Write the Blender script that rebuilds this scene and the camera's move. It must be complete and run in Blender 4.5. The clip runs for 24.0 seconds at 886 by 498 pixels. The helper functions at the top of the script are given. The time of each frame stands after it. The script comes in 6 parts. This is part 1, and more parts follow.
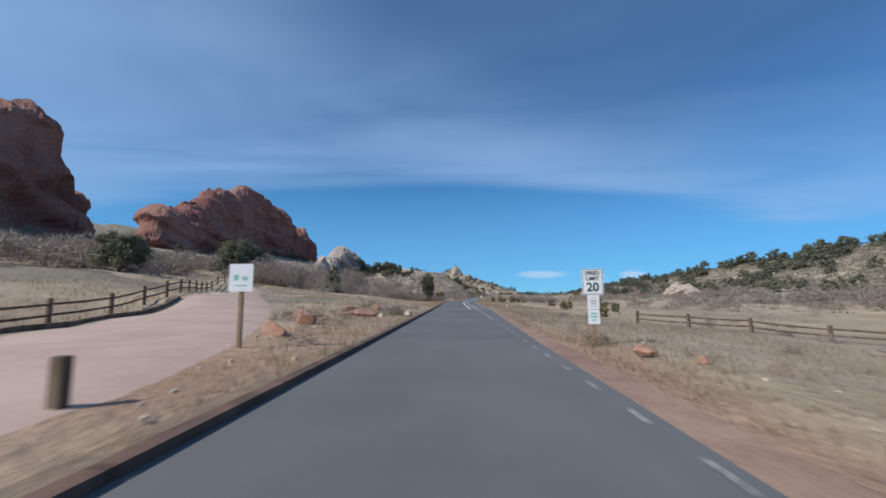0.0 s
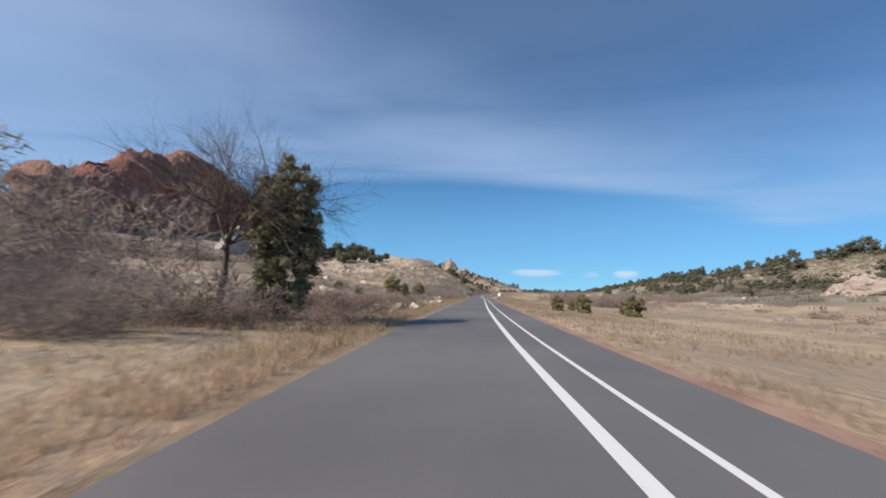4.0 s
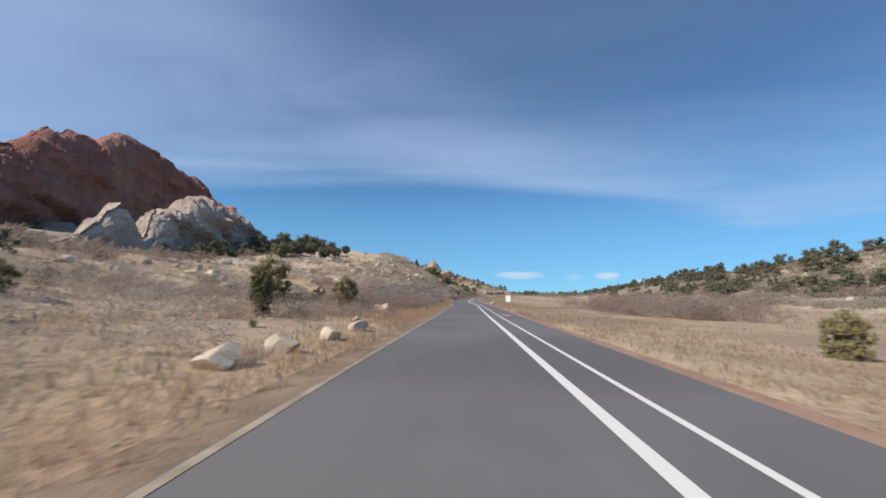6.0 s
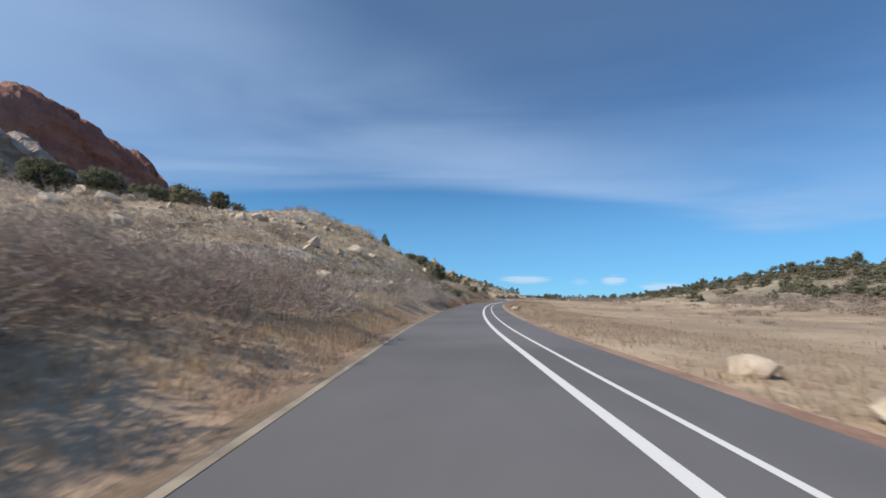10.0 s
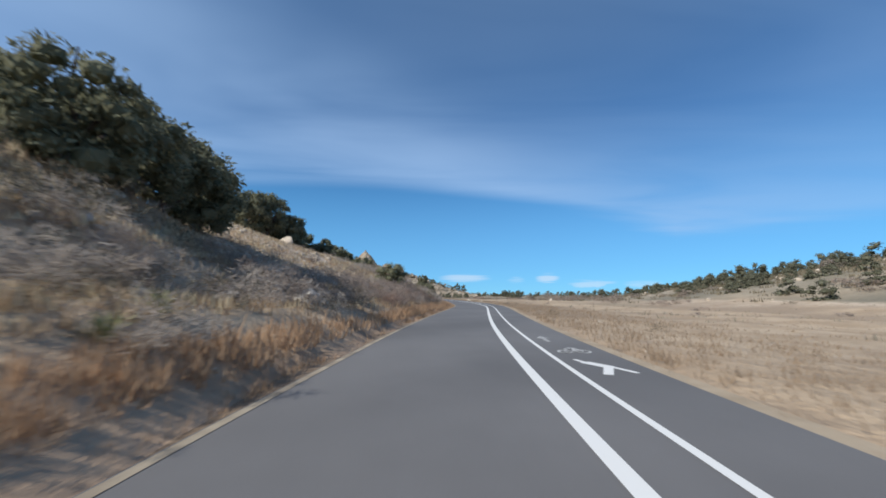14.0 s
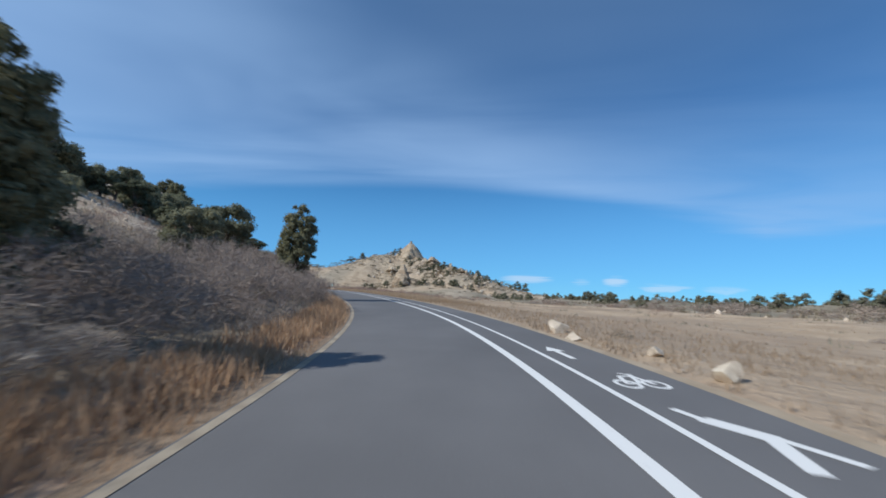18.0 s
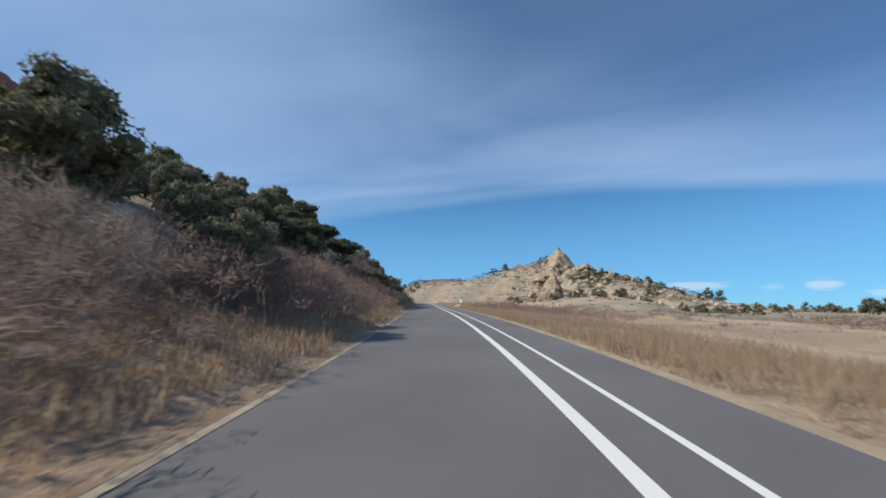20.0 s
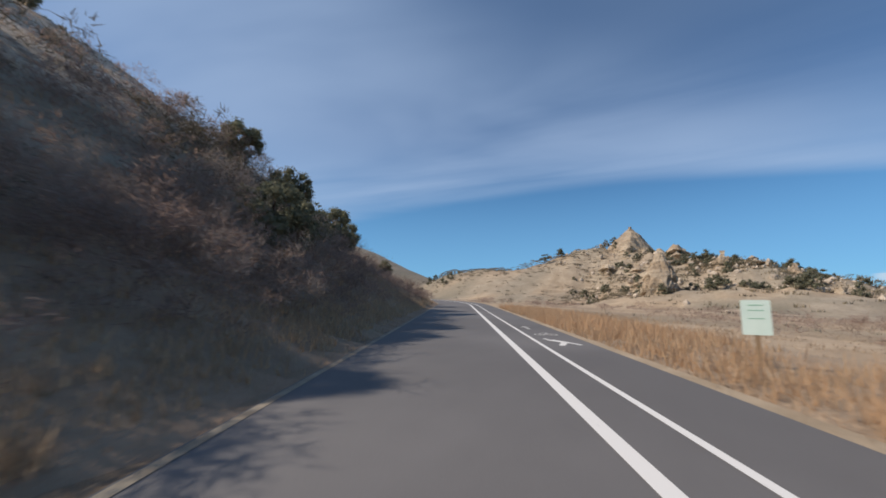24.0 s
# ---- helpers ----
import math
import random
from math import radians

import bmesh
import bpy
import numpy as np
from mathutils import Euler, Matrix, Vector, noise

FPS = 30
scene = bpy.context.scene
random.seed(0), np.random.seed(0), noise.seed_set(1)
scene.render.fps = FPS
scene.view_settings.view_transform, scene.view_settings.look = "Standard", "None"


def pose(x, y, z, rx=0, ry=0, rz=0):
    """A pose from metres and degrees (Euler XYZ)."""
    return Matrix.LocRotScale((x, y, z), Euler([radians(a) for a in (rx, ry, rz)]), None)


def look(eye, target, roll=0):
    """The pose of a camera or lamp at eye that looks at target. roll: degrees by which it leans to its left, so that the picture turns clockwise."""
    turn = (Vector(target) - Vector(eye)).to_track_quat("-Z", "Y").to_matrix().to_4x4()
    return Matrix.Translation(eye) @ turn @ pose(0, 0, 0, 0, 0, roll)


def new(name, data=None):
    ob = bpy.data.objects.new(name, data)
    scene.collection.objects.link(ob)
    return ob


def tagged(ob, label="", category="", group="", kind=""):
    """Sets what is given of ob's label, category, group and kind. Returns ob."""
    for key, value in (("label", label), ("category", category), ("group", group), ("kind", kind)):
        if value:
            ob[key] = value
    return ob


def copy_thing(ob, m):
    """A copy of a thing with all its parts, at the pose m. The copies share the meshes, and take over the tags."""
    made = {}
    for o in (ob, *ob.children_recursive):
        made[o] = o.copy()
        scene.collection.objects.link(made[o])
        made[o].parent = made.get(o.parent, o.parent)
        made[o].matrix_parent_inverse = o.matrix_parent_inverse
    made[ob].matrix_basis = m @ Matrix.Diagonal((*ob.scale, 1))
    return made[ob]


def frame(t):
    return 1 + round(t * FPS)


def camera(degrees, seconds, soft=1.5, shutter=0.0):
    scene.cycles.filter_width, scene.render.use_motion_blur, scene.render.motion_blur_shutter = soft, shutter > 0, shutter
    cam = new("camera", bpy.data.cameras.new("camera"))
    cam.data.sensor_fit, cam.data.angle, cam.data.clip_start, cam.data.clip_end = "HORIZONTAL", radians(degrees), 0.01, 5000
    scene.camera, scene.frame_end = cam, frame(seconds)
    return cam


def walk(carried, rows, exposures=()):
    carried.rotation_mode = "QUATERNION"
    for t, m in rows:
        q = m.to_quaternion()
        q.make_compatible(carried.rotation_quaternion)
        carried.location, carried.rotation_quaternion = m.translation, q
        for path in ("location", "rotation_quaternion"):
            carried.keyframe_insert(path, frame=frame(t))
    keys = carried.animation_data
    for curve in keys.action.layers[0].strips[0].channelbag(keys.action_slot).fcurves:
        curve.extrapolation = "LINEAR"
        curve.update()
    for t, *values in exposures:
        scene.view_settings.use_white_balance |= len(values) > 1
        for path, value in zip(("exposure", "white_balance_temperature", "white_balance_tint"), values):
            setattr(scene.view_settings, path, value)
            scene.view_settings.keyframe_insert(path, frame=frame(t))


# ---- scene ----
cam = camera(94.58, 24.0, soft=1.7, shutter=0.18)
# seconds, x, y, z, tilt, lean, turn
PATH = [
    (0, 0, 0, 1.3, 96.52, 0.25, 5.58),
    (0.5, -0.57, 9.38, 1.29, 96.52, 1, 5.67),
    (1, -1.15, 18.8, 1.27, 96.27, 1.44, 5.66),
    (1.5, -1.73, 28.27, 1.26, 95.5, 0.93, 5.72),
    (2, -2.33, 37.77, 1.24, 95.59, 0.42, 5.81),
    (2.5, -2.95, 47.3, 1.23, 95.71, 0.17, 5.91),
    (3, -3.61, 56.83, 1.21, 95.88, 0.1, 6.36),
    (3.5, -4.32, 66.3, 1.2, 96.05, 0, 6.39),
    (4, -4.89, 75.72, 1.19, 96.09, -0.55, 4.77),
    (4.5, -5.19, 85.1, 1.19, 96.17, -0.79, 3.11),
    (5, -5.32, 94.43, 1.19, 96.42, -0.03, 2.8),
    (5.5, -5.41, 103.6, 1.19, 96.73, -0.38, 2.66),
    (6, -5.49, 112.51, 1.17, 96.56, 0.11, 2.6),
    (6.5, -5.53, 121.17, 1.16, 96.32, 0.21, 2.29),
    (7, -5.53, 129.57, 1.13, 96.49, -0.11, 2.02),
    (7.5, -5.49, 137.87, 1.1, 96.61, -0.21, 1.65),
    (8, -5.39, 146.22, 1.08, 96.76, 0.09, 1.28),
    (8.5, -5.25, 154.63, 1.07, 97.08, -0.21, 1.08),
    (9, -5.1, 163.1, 1.07, 97.02, -0.38, 1.18),
    (9.5, -5, 171.62, 1.07, 97.06, -0.37, 1.77),
    (10, -5.05, 180.26, 1.08, 97.11, -0.22, 3.34),
    (10.5, -5.32, 189.09, 1.12, 97.17, 0, 4.36),
    (11, -5.55, 198.11, 1.18, 97.28, 0.33, 2.75),
    (11.5, -5.47, 207.32, 1.26, 97.35, 0.39, 0.62),
    (12, -5.14, 216.63, 1.35, 97.28, -0.2, -0.46),
    (12.5, -4.62, 225.97, 1.44, 97.15, 0.07, -1.7),
    (13, -3.91, 235.33, 1.52, 96.84, -0.24, -2.75),
    (13.5, -3.04, 244.57, 1.6, 97.19, -0.04, -3.73),
    (14, -2.02, 253.56, 1.69, 96.92, 0.47, -4.97),
    (14.5, -0.85, 262.28, 1.76, 96.91, 0.05, -6.03),
    (15, 0.46, 270.74, 1.84, 96.58, 0.33, -7.36),
    (15.5, 1.89, 278.98, 1.91, 96.36, -0.39, -7.96),
    (16, 3.32, 287.06, 1.97, 96.35, -0.62, -7.89),
    (16.5, 4.67, 294.99, 2.01, 96.1, -0.72, -7.08),
    (17, 5.82, 302.79, 2.04, 96.0, -1.2, -5.21),
    (17.5, 6.61, 310.53, 2.1, 96.2, -1.4, -1.96),
    (18, 6.82, 318.26, 2.23, 96.8, -1.4, 3.43),
    (18.5, 6.24, 325.92, 2.42, 97.85, -0.8, 9.75),
    (19, 4.86, 333.48, 2.66, 98.15, -0.6, 15.52),
    (19.5, 2.78, 340.91, 2.91, 98.35, -0.4, 20.11),
    (20, 0.17, 348.21, 3.17, 98.37, -0.13, 23.62),
    (20.5, -2.83, 355.38, 3.44, 98.25, -0.46, 26.17),
    (21, -6.09, 362.52, 3.7, 98.29, -0.09, 27.23),
    (21.5, -9.51, 369.68, 3.93, 97.8, 0.54, 28.05),
    (22, -13.05, 376.89, 4.13, 97.95, 0.05, 28.61),
    (22.5, -16.66, 384.11, 4.31, 97.78, 0.14, 28.81),
    (23, -20.28, 391.32, 4.49, 97.7, -0.13, 28.87),
    (23.5, -23.9, 398.52, 4.68, 97.58, -0.2, 28.79),
    (24, -27.5, 405.73, 4.86, 97.44, -0.2, 28.59),
]
walk(cam, [(r[0], pose(*r[1:])) for r in PATH], [(0, -0.2, 5800, 7), (2.5, -0.15, 5850, 7), (4.5, 0.05, 6700, 12), (6, 0.02, 6650, 12), (8, 0.0, 6350, 10), (12, 0.0, 6400, 10), (13.5, 0.0, 6200, 8), (15.5, -0.05, 5800, 6), (18.5, -0.1, 5800, 6), (20.5, 0.0, 6500, 10), (22, 0.0, 6600, 11), (23, 0.0, 6700, 12), (24, -0.12, 6750, 13)])

# ---------------------------------------------------------------- light
SUN_EL, SUN_AZ = radians(39.5), math.atan2(-0.834, -0.552)      # azimuth clockwise from +y
world = bpy.data.worlds.new("sky")
scene.world = world
world.use_nodes = True
nt = world.node_tree
nt.nodes.clear()


def nd(tree, kind, **kw):
    n = tree.nodes.new(kind)
    for k, v in kw.items():
        if k == "op":
            n.operation = v
        elif k == "ins":
            for i, w in v.items():
                if hasattr(w, "is_output"):
                    tree.links.new(w, n.inputs[i])
                else:
                    n.inputs[i].default_value = w
    return n


def mth(tree, op, a, b=0.0, c=None, clamp=False):
    ins = {0: a, 1: b}
    if c is not None:
        ins[2] = c
    n = nd(tree, "ShaderNodeMath", op=op, ins=ins)
    n.use_clamp = clamp
    return n.outputs[0]


def ramp01(tree, v, lo, hi):
    n = nd(tree, "ShaderNodeMapRange", ins={0: v, 1: lo, 2: hi, 3: 0.0, 4: 1.0})
    n.interpolation_type = "SMOOTHSTEP"
    return n.outputs[0]


def mixc(tree, f, a, b, mode="MIX"):
    n = tree.nodes.new("ShaderNodeMixRGB")
    n.blend_type = mode
    for i, w in enumerate((f, a, b)):
        if hasattr(w, "is_output"):
            tree.links.new(w, n.inputs[i])
        else:
            n.inputs[i].default_value = w if i == 0 else (*w, 1)
    return n.outputs[0]


sky = nd(nt, "ShaderNodeTexSky")
sky.sky_type = "NISHITA"
sky.sun_disc = False
sky.sun_elevation, sky.sun_rotation = SUN_EL, SUN_AZ
sky.altitude, sky.air_density, sky.dust_density, sky.ozone_density = 2600, 0.85, 0.0, 2.5
tc = nd(nt, "ShaderNodeTexCoord")
sep = nd(nt, "ShaderNodeSeparateXYZ", ins={0: tc.outputs["Generated"]})
az = mth(nt, "MULTIPLY", mth(nt, "ARCTAN2", mth(nt, "MULTIPLY", sep.outputs[0], -1.0), sep.outputs[1]), 57.2958)
el = mth(nt, "MULTIPLY", mth(nt, "ARCSINE", sep.outputs[2]), 57.2958)
# cirrus sheet: streaks drawn out across the sky, with a clear lower rim
zc = mth(nt, "MAXIMUM", sep.outputs[2], 0.03)
flat = nd(nt, "ShaderNodeCombineXYZ", ins={0: mth(nt, "DIVIDE", sep.outputs[0], zc), 1: mth(nt, "DIVIDE", sep.outputs[1], zc), 2: 0.0})
mp = nd(nt, "ShaderNodeMapping", ins={0: flat.outputs[0], 2: (0, 0, radians(-28)), 3: (0.30, 0.85, 1)})
streak = nd(nt, "ShaderNodeTexNoise", ins={0: mp.outputs[0], 2: 1.1, 3: 4.0, 4: 0.48, 8: 0.7})
mp2 = nd(nt, "ShaderNodeMapping", ins={0: flat.outputs[0], 3: (0.5, 0.5, 1)})
puff = nd(nt, "ShaderNodeTexNoise", ins={0: mp2.outputs[0], 2: 0.9, 3: 3.0, 4: 0.5, 8: 0.3})
wob = mth(nt, "MULTIPLY", mth(nt, "SUBTRACT", streak.outputs[0], 0.5), 7.0)
dz = mth(nt, "SUBTRACT", az, 8.0)
low = mth(nt, "MAXIMUM", mth(nt, "SUBTRACT", 15.6, mth(nt, "DIVIDE", mth(nt, "MULTIPLY", dz, dz), 215.0)), 7.0)
high = mth(nt, "ADD", 25.0, mth(nt, "MULTIPLY", az, 0.38))
elw = mth(nt, "ADD", el, wob)
rim = ramp01(nt, mth(nt, "SUBTRACT", mth(nt, "ADD", el, mth(nt, "MULTIPLY", wob, 0.35)), low), -0.5, 2.4)
grain = ramp01(nt, mth(nt, "ADD", mth(nt, "MULTIPLY", streak.outputs[0], 0.75), mth(nt, "MULTIPLY", puff.outputs[0], 0.35)), 0.12, 0.78)
band = mth(nt, "SUBTRACT", 1.0, ramp01(nt, mth(nt, "SUBTRACT", elw, high), -7.0, 9.0))
cover = mth(nt, "MULTIPLY", mth(nt, "MULTIPLY", rim, grain), mth(nt, "ADD", 0.27, mth(nt, "MULTIPLY", band, 0.43)))
lens = 0.0
# small lens clouds over the far hills: azimuth, elevation, half width, half height
for a0, e0, wa, we, k in ((-8.0, 2.8, 3.6, 0.5, 0.5), (-19.3, 2.6, 1.6, 0.6, 0.55), (-25.0, 1.8, 3.0, 0.4, 0.45), (-15.0, 2.5, 1.3, 0.3, 0.28), (-31.0, 1.6, 2.3, 0.35, 0.28)):
    u = mth(nt, "DIVIDE", mth(nt, "SUBTRACT", az, a0), wa)
    v = mth(nt, "DIVIDE", mth(nt, "ADD", mth(nt, "SUBTRACT", el, e0), mth(nt, "MULTIPLY", wob, 0.22)), we)
    r2 = mth(nt, "ADD", mth(nt, "MULTIPLY", u, u), mth(nt, "MULTIPLY", v, v))
    lens = mth(nt, "MAXIMUM", lens, mth(nt, "MULTIPLY", ramp01(nt, r2, 1.3, 0.1), k))
tint = mixc(nt, 1.0, sky.outputs[0], (0.49, 1.0, 1.26), "MULTIPLY")
tint = mixc(nt, mth(nt, "MULTIPLY", ramp01(nt, el, 24.0, 0.0), 0.66), tint, (2.15, 5.0, 7.9))
skyc = mixc(nt, lens, mixc(nt, cover, tint, (4.2, 5.8, 8.3)), (7.6, 8.1, 8.9))
bg = nd(nt, "ShaderNodeBackground", ins={0: skyc, 1: 0.10})
out = nd(nt, "ShaderNodeOutputWorld", ins={0: bg.outputs[0]})

sun = new("sun", bpy.data.lights.new("sun", "SUN"))
sun.data.energy, sun.data.angle, sun.data.color = 4.7, radians(0.55), (1.0, 0.92, 0.80)
sun.matrix_world = look((0, 0, 300), (0.834 * 300, 0.552 * 300, 300 - 300 * math.tan(SUN_EL)))
scene.view_settings.exposure = 0.0

# ---------------------------------------------------------------- noise and the lie of the land
def hash3(i, j, k):
    h = (i * 374761393 + j * 668265263 + k * 2147483647) & 0xFFFFFFFF
    h = ((h ^ (h >> 13)) * 1274126177) & 0xFFFFFFFF
    return ((h ^ (h >> 16)) & 0xFFFF) / 65535.0


def vnoise(p):
    """Smooth noise, -1 to 1, of an n x 3 array."""
    p = np.asarray(p, float)
    i = np.floor(p).astype(np.int64)
    f = p - i
    f = f * f * (3 - 2 * f)
    acc = 0
    for dx in (0, 1):
        for dy in (0, 1):
            for dq in (0, 1):
                w = (f[:, 0] if dx else 1 - f[:, 0]) * (f[:, 1] if dy else 1 - f[:, 1]) * (f[:, 2] if dq else 1 - f[:, 2])
                acc = acc + w * hash3(i[:, 0] + dx, i[:, 1] + dy, i[:, 2] + dq)
    return acc * 2 - 1


def fbm(p, octaves=4, gain=0.5):
    a, s, t = 0, 1.0, np.asarray(p, float)
    for _ in range(octaves):
        a = a + s * vnoise(t)
        t, s = t * 2.03 + 17.3, s * gain
    return a


# the road's line, a metre a step, with a run before and a bend beyond
rowsxy = np.array([(r[1], r[2], r[3] - 1.3) for r in PATH])
seg = np.linspace(0, len(rowsxy) - 1, (len(rowsxy) - 1) * 10 + 1)


def glide(col):
    v = rowsxy[:, col]
    m = np.gradient(v)
    i = np.clip(seg.astype(int), 0, len(v) - 2)
    f = seg - i
    return (2 * f**3 - 3 * f**2 + 1) * v[i] + (f**3 - 2 * f**2 + f) * m[i] + (3 * f**2 - 2 * f**3) * v[i + 1] + (f**3 - f**2) * m[i + 1]


line = np.stack([glide(0), glide(1), glide(2)], 1)
h0 = line[3] - line[0]
h0 /= np.hypot(h0[0], h0[1])
head = [line[0] - h0 * k for k in range(150, 0, -1)]
h1 = line[-1] - line[-6]
turn = math.atan2(h1[1], h1[0])
tail, p = [], line[-1].copy()
for k in range(330):
    turn += 0.0 if k < 45 else (0.009 if k < 110 else (-0.004 if k < 200 else 0.0))
    p = p + np.array([math.cos(turn), math.sin(turn), 0.022 if k < 120 else 0.01])
    tail.append(p.copy())
line = np.concatenate([np.array(head), line, np.array(tail)])
cum = np.concatenate([[0], np.cumsum(np.hypot(np.diff(line[:, 0]), np.diff(line[:, 1])))])
n_at = np.arange(0, cum[-1], 1.0)
line = np.stack([np.interp(n_at, cum, line[:, k]) for k in range(3)], 1)
LS = n_at - 150.0
tan = np.gradient(line[:, :2], axis=0)
tan /= np.hypot(tan[:, 0], tan[:, 1])[:, None]
nor = np.stack([tan[:, 1], -tan[:, 0]], 1)          # to the right of the way
# the white line's distance from the car's track; the car drifts a little in its lane
DRIFT_S = [-150, 44, 100, 136, 170, 223, 242, 260, 277, 294, 310, 337, 372, 421, 600]
DRIFT_D = [1.27, 1.27, 1.32, 1.82, 1.75, 1.51, 1.36, 1.13, 1.1, 1.35, 1.75, 1.32, 1.28, 1.40, 1.4]
drift = np.interp(LS, DRIFT_S, DRIFT_D)
drift = np.convolve(np.pad(drift, 10, mode="edge"), np.ones(21) / 21, mode="valid")


def nearest(x, y):
    """Way along the road, distance from its track (right positive) and road height."""
    x, y = np.atleast_1d(x).astype(float), np.atleast_1d(y).astype(float)
    s, d, z = np.empty_like(x), np.empty_like(x), np.empty_like(x)
    coarse = line[::6]
    for a in range(0, len(x), 4000):
        xs, ys = x[a:a + 4000], y[a:a + 4000]
        c = ((xs[:, None] - coarse[None, :, 0])**2 + (ys[:, None] - coarse[None, :, 1])**2).argmin(1) * 6
        cand = np.clip(c[:, None] + np.arange(-6, 7)[None], 0, len(line) - 1)
        q = ((xs[:, None] - line[cand, 0])**2 + (ys[:, None] - line[cand, 1])**2).argmin(1)
        k = cand[np.arange(len(xs)), q]
        rx, ry = xs - line[k, 0], ys - line[k, 1]
        s[a:a + 4000] = LS[k] + np.clip(rx * tan[k, 0] + ry * tan[k, 1], -0.6, 0.6)
        dd = rx * nor[k, 0] + ry * nor[k, 1]
        far = np.hypot(rx, ry)
        d[a:a + 4000] = np.where(far > np.abs(dd) + 3, np.sign(dd + 1e-6) * far, dd)
        z[a:a + 4000] = line[k, 2]
    return s, d, z


# bank heights over the road: rows by way along it, columns by distance from it
LEFT_D = [2.7, 5, 9, 14, 26, 45, 70]
LEFT = {-150: (0, 0, .1, .3, 1.0, 2.5, 5), 0: (0, 0, .1, .35, 1.2, 3, 6), 60: (0, .1, .35, .7, 1.9, 4, 7), 110: (0, .1, .3, .8, 2.0, 4.0, 6.4),
        150: (0, .2, .5, 1.0, 2.6, 4.8, 7.0), 190: (0, .7, 1.8, 3.3, 5.8, 6.8, 7.8), 222: (0, 1.2, 3.0, 6.4, 10.8, 12, 13), 240: (0, 1.4, 3.5, 7.6, 14.8, 15.6, 16),
        258: (0, 1.4, 3.5, 7.9, 15.8, 17, 17.5), 276: (0, .9, 2.3, 4.6, 8.6, 12, 14), 288: (0, .9, 2.6, 4.9, 7.8, 10, 13), 300: (0, .9, 2.6, 4.8, 7.6, 10, 13), 316: (0, .6, 2.0, 4.0, 6.6, 9, 12), 330: (0, .4, 1.3, 3.0, 5.8, 9, 13),
        360: (0, .6, 1.8, 4.0, 9, 14, 18), 400: (0, .9, 2.5, 5.4, 11.8, 18.5, 24), 440: (0, 1.3, 4.2, 9.4, 18.0, 25, 30),
        470: (0, 1.0, 2.8, 6.0, 13, 20, 26), 520: (0, .6, 1.5, 3.0, 7, 12, 18), 700: (0, .4, .8, 1.5, 4, 7, 12)}
RIGHT_D = [3.5, 6, 10, 20, 40, 70]
RIGHT_H = [0, -.12, -.4, -.9, -1.5, -1.6]
left_s = np.array(sorted(LEFT))
left_h = np.array([LEFT[k] for k in left_s], float)

# hills farther off: two ends of a crest with heights, and half width
HILLS = [(150, 40, 14, 160, 180, 21, 42), (160, 180, 21, 182, 245, 24, 42), (182, 245, 24, 143, 290, 17, 42), (143, 290, 17, 117, 333, 12, 40),
         (117, 333, 11.5, 117, 385, 7, 38), (117, 385, 7, 85, 430, 2.0, 32), (85, 430, 2.0, 30, 500, 2.2, 30),
         (-49, 690, 46, -120, 668, 27, 42), (-120, 668, 28, -205, 713, 30, 60), (-49, 690, 50, -49, 690, 50, 24), (-49, 690, 40, 2, 600, 19, 40), (2, 600, 17, 40, 570, 5, 34),
         (-235, 560, 56, -185, 690, 34, 60), (-300, 480, 50, -235, 560, 56, 60), (-33, 540, 8, -3, 528, 8, 22),
         (-430, 100, 84, -430, 420, 90, 90), (-430, 420, 90, -380, 800, 80, 120)]


